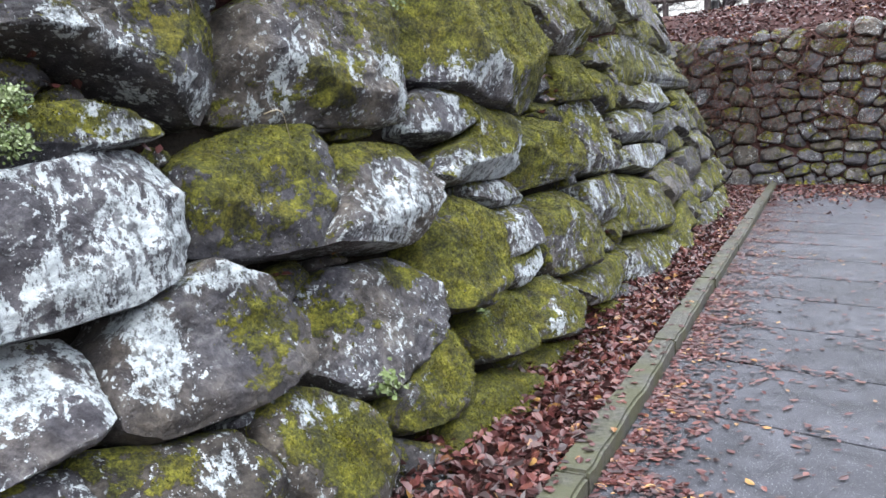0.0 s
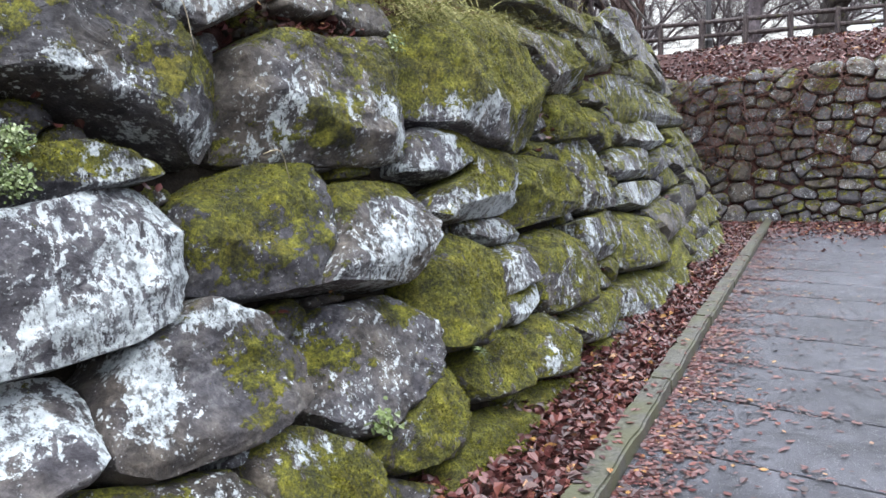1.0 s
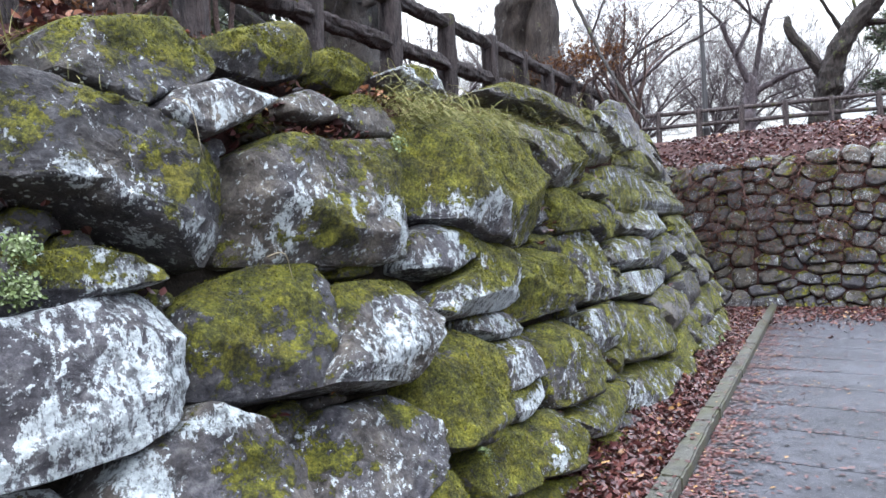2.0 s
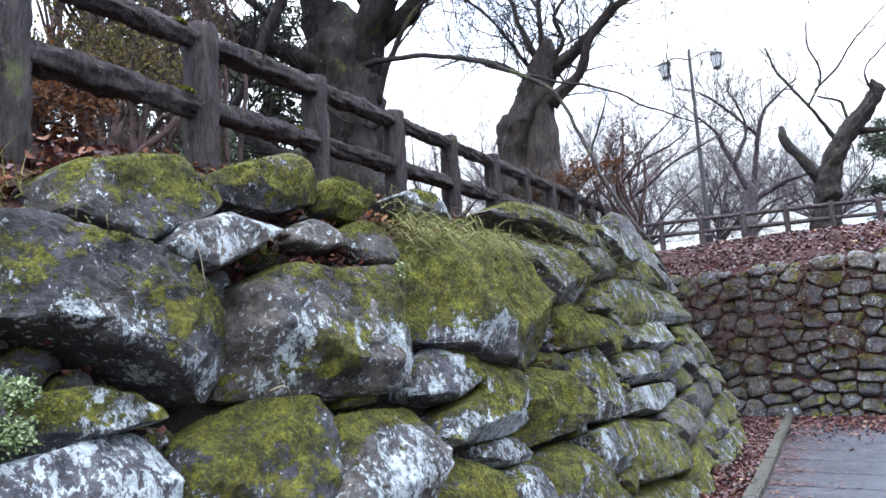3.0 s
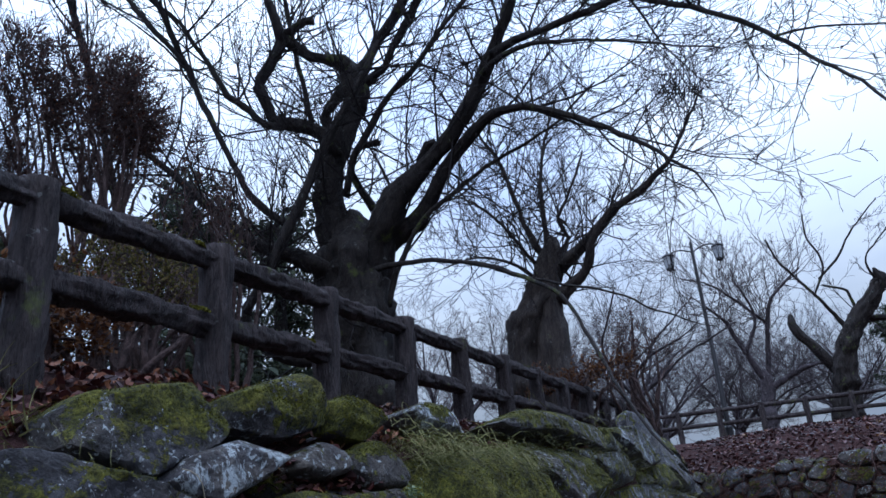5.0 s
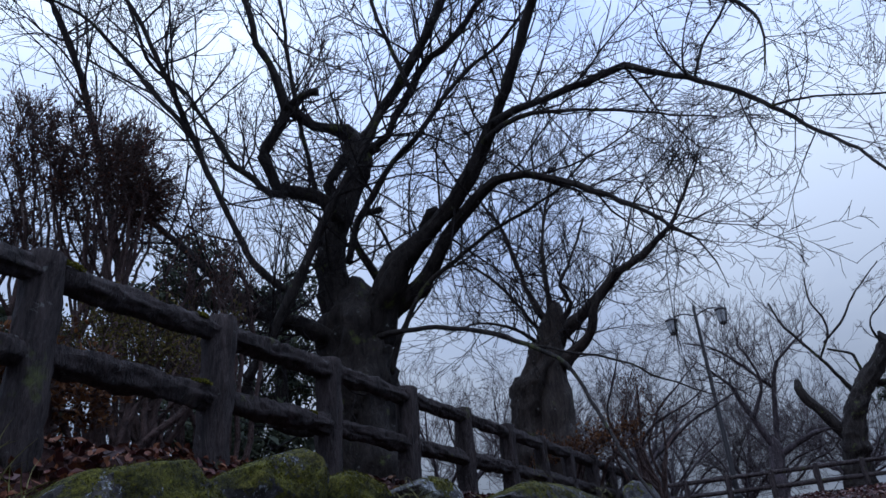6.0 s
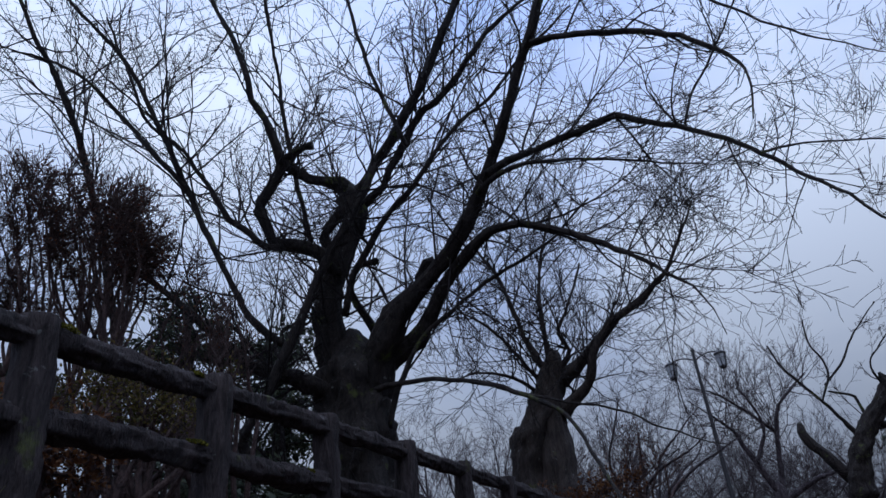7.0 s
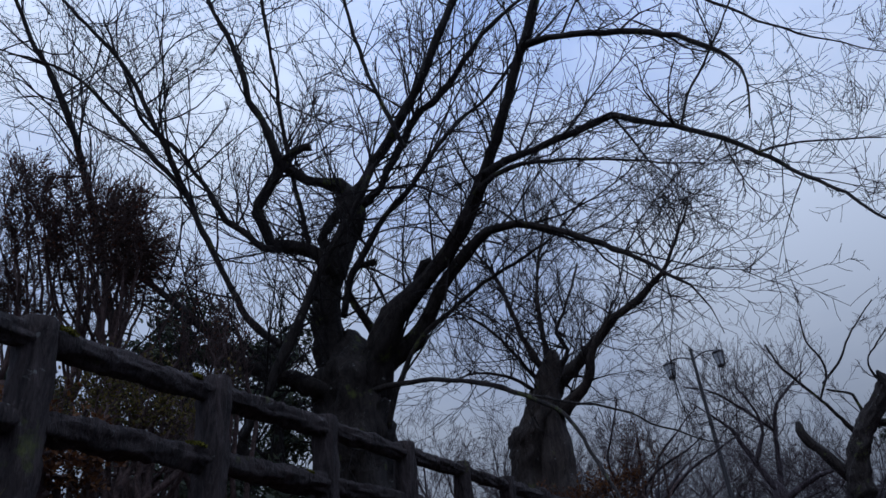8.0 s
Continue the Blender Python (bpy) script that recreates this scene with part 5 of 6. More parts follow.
TREE3.append([(10.97, 22.00, 8.16, 0.042), (11.32, 21.85, 8.83, 0.042), (11.27, 21.75, 9.34, 0.037), (10.97, 21.63, 9.87, 0.034), (10.98, 21.50, 10.55, 0.020)])
TREE3.append([(11.21, 22.00, 8.62, 0.042), (11.81, 21.70, 9.19, 0.042), (12.17, 21.46, 9.78, 0.034), (13.01, 21.00, 10.69, 0.020)])
TREE3.append([(12.05, 21.80, 7.26, 0.099), (11.83, 21.72, 7.86, 0.050), (11.79, 21.69, 8.11, 0.050), (11.05, 21.60, 8.32, 0.033)])
TREE3.append([(12.53, 21.30, 8.18, 0.065), (12.32, 21.19, 8.50, 0.049), (12.23, 21.07, 8.87, 0.033), (12.61, 20.90, 9.33, 0.028), (13.29, 20.60, 10.03, 0.016)])
TREE4.append([(10.03, 25.00, 4.96, 0.272), (10.10, 25.00, 5.50, 0.237), (10.18, 25.00, 6.05, 0.221), (10.20, 25.00, 6.39, 0.203)])
TREE4.append([(10.14, 25.00, 6.32, 0.148), (9.65, 24.89, 7.30, 0.112), (9.37, 24.82, 7.88, 0.093), (9.21, 24.78, 8.28, 0.075), (8.66, 24.70, 8.79, 0.038), (7.89, 24.60, 9.42, 0.019)])
TREE4.append([(10.27, 25.00, 6.31, 0.148), (10.42, 24.87, 7.14, 0.111), (10.54, 24.73, 8.06, 0.093), (10.76, 24.62, 8.79, 0.075), (11.08, 24.55, 9.17, 0.056), (11.88, 24.40, 9.82, 0.038)])
TREE4.append([(10.32, 25.00, 6.00, 0.147), (10.86, 24.70, 6.31, 0.109), (11.34, 24.44, 6.49, 0.091), (11.80, 24.20, 6.58, 0.054)])
TREE4.append([(9.64, 24.80, 7.18, 0.093), (10.10, 24.65, 8.07, 0.065), (10.02, 24.54, 8.82, 0.056), (9.57, 24.40, 9.61, 0.038)])
TREE4.append([(10.58, 24.80, 8.07, 0.075), (9.64, 24.50, 8.84, 0.056), (8.73, 24.23, 9.42, 0.037), (7.76, 24.00, 9.62, 0.019)])

bare_tree("cherry_tree", TREE1, "old bare cherry tree with twisted mossy limbs behind the log fence", 21, 6.0, 1.7, 2, thin=0.0053, bare=(3, 8, 9, 23, 24))
bare_tree("cherry_tree", TREE2, "bare pollarded cherry tree with a thick grey trunk and many shoots", 22, 12.0, 1.45, 2, PALE_BARK, thin=0.0056, bare=(1,))
# from here on the twigs carry the painted haze
bare_tree("cherry_tree", TREE3, "bare cherry tree with two stumpy pruned limbs on the far bank", 23, 1.8, 1.7, 2, thin=0.007, bare=(1,), twig=HAZED_TWIG)
bare_tree("cherry_tree", TREE4, "small bare cherry tree behind the far log fence", 24, 5.0, 2.4, 2, HAZED_BARK, thin=0.0065, twig=HAZED_TWIG)


def young_tree(x, y, z, height, seed):
    """Main lines of a bare spreading tree: a short trunk and a fan of limbs."""
    rng = random.Random(seed)
    base = Vector((x, y, z))
    fork = base + Vector((rng.gauss(0, 0.2), rng.gauss(0, 0.2), height * 0.28))
    limbs = [[(*(base - Vector((0, 0, 0.3))), 0.042 * height), (*base.lerp(fork, 0.5), 0.035 * height), (*fork, 0.028 * height)]]
    for i in range(6):
        w = i * 1.05 + rng.uniform(-0.3, 0.3)
        d = Vector((math.cos(w) * 0.75, math.sin(w) * 0.75, rng.uniform(0.5, 1.1))).normalized()
        p, row = fork.copy(), []
        for k in range(5):
            row.append((*p, 0.016 * height * (1 - k / 5.2)))
            d = (d + Vector((rng.gauss(0, 0.25), rng.gauss(0, 0.25), rng.gauss(0.05, 0.2)))).normalized()
            p = p + d * height * 0.2
        limbs.append(row)
    return limbs


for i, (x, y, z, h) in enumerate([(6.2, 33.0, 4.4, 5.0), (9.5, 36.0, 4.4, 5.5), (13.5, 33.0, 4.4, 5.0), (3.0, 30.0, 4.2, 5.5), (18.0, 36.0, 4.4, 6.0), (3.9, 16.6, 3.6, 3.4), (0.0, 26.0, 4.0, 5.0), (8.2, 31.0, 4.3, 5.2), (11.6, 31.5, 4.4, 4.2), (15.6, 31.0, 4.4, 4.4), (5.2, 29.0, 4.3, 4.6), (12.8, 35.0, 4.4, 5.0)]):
    bare_tree("cherry_tree", young_tree(x, y, z, h, 90 + i), "distant bare cherry tree with a haze of fine twigs", 95 + i, 4.6, 1.9, 2, HAZED_BARK, thin=0.0072 if y > 24 else 0.004, twig=HAZED_TWIG)

# ---- lamp post ----
def turned(bm, profile, sides, at=(0, 0, 0)):
    """A body of revolution from (radius, height) pairs."""
    rings = []
    for r, z in profile:
        rings.append([bm.verts.new((at[0] + r * math.cos(2 * math.pi * s / sides), at[1] + r * math.sin(2 * math.pi * s / sides), at[2] + z)) for s in range(sides)])
    for a, b in zip(rings, rings[1:]):
        for s in range(sides):
            bm.faces.new((a[s], a[(s + 1) % sides], b[(s + 1) % sides], b[s]))
    bm.faces.new(list(reversed(rings[0])))
    bm.faces.new(rings[-1])


def part(name, bm, material, parent, label=""):
    me = bpy.data.meshes.new(name)
    bm.to_mesh(me)
    bm.free()
    me.materials.append(material)
    ob = new(name, me)
    ob.parent = parent
    if label:
        ob["label"] = label
    return ob


def street_lamp(x, y, z, height):
    lamp = tagged(empty("street_lamp", (x, y, z)), "tall dark iron street lamp with two hanging glass lanterns", "street lamp")
    bm = bmesh.new()
    turned(bm, [(0.11, -0.3), (0.11, 0.25), (0.075, 0.32), (0.06, height * 0.6), (0.045, height), (0.02, height + 0.06)], 12)
    part("pole", bm, IRON, lamp)
    across = Vector((0.9, -0.42, 0)).normalized()
    for sgn in (-1, 1):
        t = Tubes()
        pts = [Vector((0, 0, height - 0.32)) + across * sgn * 0.76 * k + Vector((0, 0, 0.16 * math.sin(k * 2.6))) for k in np.linspace(0, 1, 9)]
        t.add(pts, [0.022] * 9, 7)
        arm = t.make("arm", IRON, lamp)
        end = pts[-1]
        bm = bmesh.new()
        turned(bm, [(0.012, 0.14), (0.03, 0.1), (0.04, 0.06), (0.17, -0.02), (0.2, -0.06), (0.19, -0.075)], 8, end)
        lantern = part("lantern", bm, IRON, lamp)
        bm = bmesh.new()
        turned(bm, [(0.165, -0.08), (0.1, -0.46)], 6, end)
        part("glass", bm, LAMP_GLASS, lantern, "pale tapered lantern glass")
        for s in range(6):
            w = 2 * math.pi * s / 6
            e = Vector((math.cos(w), math.sin(w), 0))
            t = Tubes()
            t.add([end + e * 0.175 + Vector((0, 0, -0.07)), end + e * 0.108 + Vector((0, 0, -0.47))], [0.012, 0.012], 4)
            t.make("bar", IRON, lantern)
        bm = bmesh.new()
        turned(bm, [(0.115, -0.45), (0.11, -0.5), (0.03, -0.54), (0.012, -0.58)], 8, end)
        part("base", bm, IRON, lantern)
    return lamp


street_lamp(7.88, 22.68, 4.35, 6.0)

# ---- shrub thicket and pines behind the fence ----
def shrub(name, stems, crown, label, seed, leaves, leaf_material, leaf_size, height_noise=0.25):
    """Many thin crooked stems from the ground into a twiggy crown; crown: centre, radii."""
    rng = random.Random(seed)
    centre, radii = Vector(crown[0]), Vector(crown[1])
    base = Vector(stems[0])
    ob = tagged(empty(name, base), label, "shrub")
    twigs = Tubes()
    tips = []
    for s in stems:
        for _ in range(7):
            v = Vector((rng.gauss(0, 1), rng.gauss(0, 1), rng.gauss(0.7, 0.5))).normalized()
            end = centre + Vector((v.x * radii.x, v.y * radii.y, v.z * radii.z)) * rng.uniform(0.7, 1.0)
            a = Vector(s) + Vector((rng.uniform(-0.1, 0.1), rng.uniform(-0.1, 0.1), -0.1))
            mid = a.lerp(end, 0.5) + Vector((rng.gauss(0, 0.18), rng.gauss(0, 0.18), 0.25))
            line = smooth_line([(*a, rng.uniform(0.02, 0.045)), (*a.lerp(mid, 0.55), 0.026), (*mid, 0.022), (*mid.lerp(end, 0.6), 0.014), (*end, 0.004)], 0.14)
            pts = [Vector(q[:3]) + Vector(noise.noise_vector(Vector(q[:3]) * 3.0)) * 0.07 for q in line]
            wood = Tubes()
            wood.add(pts, [max(0.004, q[3]) for q in line], 6, 0.15)
            wood.make("stem", SHRUB_BARK, ob).location = -base
            for k in range(len(pts) * 6 // 9, len(pts)):
                for _ in range(2):
                    d = (pts[k] - pts[k - 1]).normalized() + Vector((rng.gauss(0, 0.7), rng.gauss(0, 0.7), rng.gauss(0.25, 0.5)))
                    n0 = len(twigs.v)
                    grow(rng, twigs, pts[k], d, rng.uniform(0.15, 0.4), 0.006, 1)
                    tips += [twigs.v[j] for j in range(n0, len(twigs.v), 4)]
    t = twigs.make("twig_crown", SHRUB_BARK, ob)
    t.location = -base
    t["kind"] = "stuff"
    if leaves:
        crown_tips = [t for t in tips if t.z > centre.z + 0.05 * radii.z] or tips
        places = [rng.choice(crown_tips) + Vector((rng.gauss(0, 0.03), rng.gauss(0, 0.03), rng.gauss(0, 0.03))) for _ in range(leaves)]
        places = [tuple(p) for p in places]
        norms = [(rng.gauss(0, 1), rng.gauss(0, 1), rng.gauss(0, 1)) for _ in places]
        f = leaf_mesh("foliage", places, [rng.uniform(0.6, 1.2) * leaf_size for _ in places], norms, leaf_material, ob, seed=seed)
        f.location = -base
        f["kind"] = "stuff"
    return ob


def dome_shrub(name, stems, centre, radii, ends, leaves, label, seed):
    """Forking stems under a clipped dome of upright twigs with withered leaves in its outer shell."""
    rng = random.Random(seed)
    centre, radii, base = Vector(centre), Vector(radii), Vector(stems[0])
    ob = tagged(empty(name, base), label, "shrub")
    twigs, places = Tubes(), []
    groups = {}
    for _ in range(ends):
        v = Vector((rng.gauss(0, 1), rng.gauss(0, 1), 0.12 + abs(rng.gauss(0.25, 0.7)))).normalized()
        e = centre + Vector((v.x * radii.x, v.y * radii.y, v.z * radii.z)) * rng.uniform(0.62, 0.9)
        s = min(range(len(stems)), key=lambda m: abs(stems[m][0] - base.x - 0.55 * (e.x - centre.x)) + 0.3 * abs(stems[m][1] - e.y))
        groups.setdefault((s, rng.randrange(3)), []).append(e)
    for (s, _), tips in sorted(groups.items(), key=lambda g: g[0]):
        a = Vector(stems[s]) + Vector((rng.uniform(-0.1, 0.1), rng.uniform(-0.1, 0.1), -0.15))
        mean = sum(tips, Vector()) / len(tips)
        fork = a.lerp(mean, 0.52) + Vector((rng.gauss(0, 0.12), rng.gauss(0, 0.12), 0))
        wood = Tubes()
        line = smooth_line([(*a, 0.03), (*(a.lerp(fork, 0.5) + Vector((rng.gauss(0, 0.1), rng.gauss(0, 0.1), 0))), 0.026), (*fork, 0.022)], 0.12)
        wood.add([Vector(q[:3]) for q in line], [q[3] for q in line], 7, 0.2)
        for e in tips:
            mid = fork.lerp(e, 0.5) + Vector((rng.gauss(0, 0.09), rng.gauss(0, 0.09), -0.06))
            line = smooth_line([(*fork, 0.017), (*mid, 0.012), (*e, 0.006)], 0.1)
            pts = [Vector(q[:3]) + Vector(noise.noise_vector(Vector(q[:3]) * 4.0)) * 0.04 for q in line]
            wood.add(pts, [q[3] for q in line], 5)
            for p in pts[len(pts) * 2 // 3:]:
                for _ in range(4):
                    n0 = len(twigs.v)
                    out = (p - centre).normalized() * 0.9 + Vector((rng.gauss(0, 0.6), rng.gauss(0, 0.6), rng.gauss(0.3, 0.4)))
                    grow(rng, twigs, p, out, rng.uniform(0.14, 0.34), 0.005, 1, fine=0.0028)
                    places += twigs.v[n0::5]
        wood.make("stem", SHRUB_BARK, ob).location = -base
    t = twigs.make("twig_crown", SHRUB_BARK, ob)
    t.location = -base
    t["kind"] = "stuff"
    at = [tuple(rng.choice(places) + Vector((rng.gauss(0, 0.02), rng.gauss(0, 0.02), rng.gauss(0, 0.02)))) for _ in range(leaves)]
    f = leaf_mesh("foliage", at, [rng.uniform(0.016, 0.034) for _ in at], [(rng.gauss(0, 1), rng.gauss(0, 1), rng.gauss(0, 1)) for _ in at], DRY_LEAF, ob, seed=seed)
    f.location = -base
    f["kind"] = "stuff"
    return ob


dome_shrub("shrub", [(-3.0, 5.5, 2.95), (-2.7, 5.8, 2.95), (-2.45, 5.6, 2.95), (-3.3, 5.7, 2.95), (-3.7, 5.5, 2.95)], (-3.6, 5.7, 5.35), (1.7, 0.9, 1.12), 92, 6000, "tall dome-shaped shrub with forked stems and withered reddish leaves", 31)
shrub("shrub", [(-2.3, 6.9, 3.05), (-2.05, 7.1, 3.05)], ((-2.35, 6.9, 5.0), (0.5, 0.6, 0.6)), "twiggy shrub with sparse brown leaves beside the cherry tree", 39, 300, DRY_LEAF, 0.03)
RUST = island_material("rusty_dead_leaves", ((0.0, (0.05, 0.02, 0.01)), (0.5, (0.15, 0.06, 0.022)), (1.0, (0.28, 0.13, 0.05))), 0.7, through_light=0.4)
YELLOWING = island_material("yellowing_shrub_leaves", ((0.0, (0.05, 0.055, 0.012)), (0.5, (0.14, 0.12, 0.03)), (1.0, (0.26, 0.19, 0.06))), 0.7, through_light=0.45)
shrub("low_shrub", [(-2.35, 5.2, 2.95), (-2.15, 5.35, 2.95)], ((-2.3, 5.45, 3.7), (0.7, 0.5, 0.5)), "low yellowing shrub at the foot of the fence", 34, 3200, YELLOWING, 0.032)
shrub("low_shrub", [(-2.9, 4.6, 2.9), (-2.7, 4.8, 2.9)], ((-2.8, 4.75, 3.25), (0.7, 0.5, 0.3)), "low rusty-brown shrub with dead leaves behind the fence", 35, 2600, RUST, 0.05)
shrub("low_shrub", [(-3.5, 4.9, 2.95), (-3.2, 5.1, 2.95)], ((-3.35, 5.0, 3.5), (0.7, 0.5, 0.45)), "low rusty-brown shrub with dead leaves behind the fence", 38, 1800, RUST, 0.05)
shrub("low_shrub", [(-2.9, 6.3, 3.0), (-2.6, 6.5, 3.0)], ((-2.75, 6.5, 4.15), (0.75, 0.5, 0.6)), "yellow-olive shrub with thin foliage behind the fence", 40, 900, YELLOWING, 0.03)
shrub("low_shrub", [(1.8, 11.6, 3.35), (2.1, 11.9, 3.35)], ((2.0, 11.8, 4.0), (0.9, 0.8, 0.6)), "tangle of low brown undergrowth round the cherry's trunk", 36, 1600, RUST, 0.05)
shrub("low_shrub", [(3.3, 12.6, 3.45), (3.0, 12.9, 3.45)], ((3.2, 12.8, 4.5), (0.8, 0.8, 1.0)), "bare twiggy bush at the end of the fence", 37, 200, DRY_LEAF, 0.04)


def pine(x, y, z, height, spread, seed, label):
    rng = random.Random(seed)
    base = Vector((x, y, z))
    ob = tagged(empty("pine_tree", base), label, "tree")
    t = Tubes()
    t.add([base + Vector((0.1 * math.sin(k * 3), 0, k * height)) for k in np.linspace(-0.03, 1, 10)], [0.24 * (1 - 0.85 * k) for k in np.linspace(0, 1, 10)], 10, 0.2)
    a = t.make("trunk", BARK, ob)
    a.location = -base
    places, norms = [], []
    for i in range(34):
        h = rng.uniform(0.12, 0.98)
        w = rng.uniform(0, 2 * math.pi)
        reach = spread * (1.05 - 0.75 * h) * rng.uniform(0.6, 1.1)
        p0 = base + Vector((0, 0, h * height))
        p1 = p0 + Vector((math.cos(w) * reach, math.sin(w) * reach, reach * rng.uniform(-0.1, 0.25)))
        limb = Tubes()
        limb.add([p0, p0.lerp(p1, 0.5) + Vector((0, 0, 0.12)), p1], [0.05, 0.03, 0.012], 5)
        limb.make("limb", BARK, ob).location = -base
        for _ in range(11):
            c = p0.lerp(p1, rng.uniform(0.35, 1.05)) + Vector((rng.gauss(0, 0.22), rng.gauss(0, 0.22), rng.gauss(0.05, 0.1)))
            for _ in range(26):
                d = Vector((rng.gauss(0, 1), rng.gauss(0, 1), rng.gauss(0.2, 0.45)))
                places.append(tuple(c + d * 0.16))
                norms.append((rng.gauss(0, 1), rng.gauss(0, 1), rng.gauss(0, 1)))
    f = leaf_mesh("needles", places, [rng.uniform(0.12, 0.22) for _ in places], norms, NEEDLE, ob, seed=seed, slim=0.075)
    f.location = -base
    f["kind"] = "stuff"
    return ob


pine(-4.7, 13.2, 3.2, 5.8, 2.2, 41, "dark green pine tree behind the shrubs")
pine(-3.3, 14.4, 3.2, 5.3, 2.0, 42, "dark green pine tree behind the old cherry")
pine(-7.4, 12.5, 3.2, 4.2, 2.2, 43, "dark green pine tree behind the shrubs")
pine(16.5, 27.0, 4.3, 4.6, 2.6, 44, "low spreading pine tree on the far bank")


# ---- fallen leaves, grass, herbs ----
def scatter(name, rows, material, label, seed, category="leaves", tilt=0.5, flat=1.0):
    """rows: place, size; leaves lying nearly flat."""
    rng = random.Random(seed)
    norms = [(rng.gauss(0, tilt), rng.gauss(0, tilt), 1.0) for _ in rows]
    return tagged(leaf_mesh(name, [tuple(r[0]) for r in rows], [r[1] for r in rows], norms, material, seed=seed, slim=0.6, flat=flat), label, category, kind="stuff")


rng = random.Random(77)
rows = []
for _ in range(12000):
    u, p = -2.5 + 15.0 * rng.random() ** 1.3 - (rng.expovariate(0.7) if rng.random() < 0.12 else 0), rng.random()
    p = -0.43 + p * (0.6 + bow(u, 0.0))
    rows.append((plan(u, p, 0.05 + rng.uniform(0, 0.05) + min(0.1, max(0, p + 0.15) * 0.15)), rng.uniform(0.035, 0.075)))
scatter("fallen_leaves", rows, FALLEN, "damp red-brown fallen leaves heaped between wall and kerb", 51)
rows = []
for _ in range(8200):
    u = -2.5 + 15.0 * rng.random() ** 1.25 - (rng.expovariate(0.5) if rng.random() < 0.1 else 0)
    p = -0.58 - min(4.6, rng.expovariate(3.2) if rng.random() < 0.62 else rng.uniform(0, 4.6))
    if rng.random() < 0.25:
        p = -0.58 - abs(rng.gauss(0, 0.16))
    k = round((u - 0.25 * (p + 0.57) - 2.2) / 0.925)
    if rng.random() < 0.42:
        u = 2.2 + 0.925 * k + 0.25 * (p + 0.57) + rng.gauss(0, 0.05)
    rows.append((plan(u, p, 0.007 + 0.006 * rng.random()), rng.uniform(0.022, 0.058)))
for _ in range(2300):
    u, p = rng.uniform(-1.6, 4.5), -0.58 - abs(rng.gauss(0, 0.15))
    if noise.noise(Vector((u * 2.3, p * 3.0, 4.0))) < -0.12:
        continue
    rows.append((plan(u, p, 0.006 + 0.012 * rng.random()), rng.uniform(0.02, 0.058)))
for _ in range(260):
    u = rng.uniform(-2.5, 11)
    rows.append((plan(u, -0.5 + rng.uniform(-0.055, 0.055), 0.096), rng.uniform(0.03, 0.06)))
scatter("fallen_leaves", rows, FALLEN, "wet red-brown leaves scattered over road and kerb", 52, tilt=0.1, flat=0.3)
rows = []
for _ in range(5200):
    u, p = rng.uniform(-3.5, 9), rng.uniform(0.05, 1.6) ** 1.1
    q = p + edge_plan(u)
    rows.append((plan(u, q, terrace_height(u, q) + 0.02), rng.uniform(0.04, 0.085)))
scatter("fallen_leaves", rows, FALLEN, "dry red-brown leaves on the bank under the log fence", 53)
LITTER = island_material("orange_brown_litter", ((0.0, (0.07, 0.025, 0.016)), (0.5, (0.20, 0.065, 0.034)), (1.0, (0.36, 0.15, 0.07))), 0.6)
rows = []
for _ in range(2600):
    u, q = rng.uniform(-2.6, 1.2), rng.uniform(0.02, 2.4)
    q += edge_plan(u)
    rows.append((plan(u, q, terrace_height(u, q) + rng.uniform(0.02, 0.06)), rng.uniform(0.026, 0.055)))
scatter("fallen_leaves", rows, LITTER, "curled orange-brown leaves lying round the fence posts", 56, tilt=0.8)
rows = []
for _ in range(9000):
    u, p = rng.uniform(-4, 6), 0.35 + 9 * rng.random() ** 1.4
    rows.append((BACK_FOOT + BACK_ALONG * u + BACK_INTO * p + UP * (bank_height(p) + bumpy(u, p, 0.08, 0.9) + 0.03), rng.uniform(0.06, 0.12)))
for _ in range(6000):
    u = rng.uniform(-2.5, 5.5)
    rows.append((BACK_FOOT + BACK_ALONG * u - BACK_INTO * abs(rng.gauss(0, 1.3)) + UP * 0.025, rng.uniform(0.05, 0.09)))
scatter("fallen_leaves", rows, FALLEN, "thick carpet of red fallen leaves on the upper bank", 54)
rows = []
for s in near_fill + mid_fill[:60]:
    for _ in range(3):
        rows.append((on_wall(s[0] + rng.uniform(-0.9, 0.9) * s[2], s[1] + s[5] * 0.9, rng.uniform(-0.05, 0.03)), rng.uniform(0.03, 0.06)))
for _ in range(260):
    rows.append((on_wall(rng.gauss(0.1, 0.3), 2.14 + rng.gauss(0, 0.06), rng.uniform(-0.08, 0.05)), rng.uniform(0.03, 0.06)))
scatter("fallen_leaves", rows, FALLEN, "fallen leaves caught in the joints of the stone wall", 55)


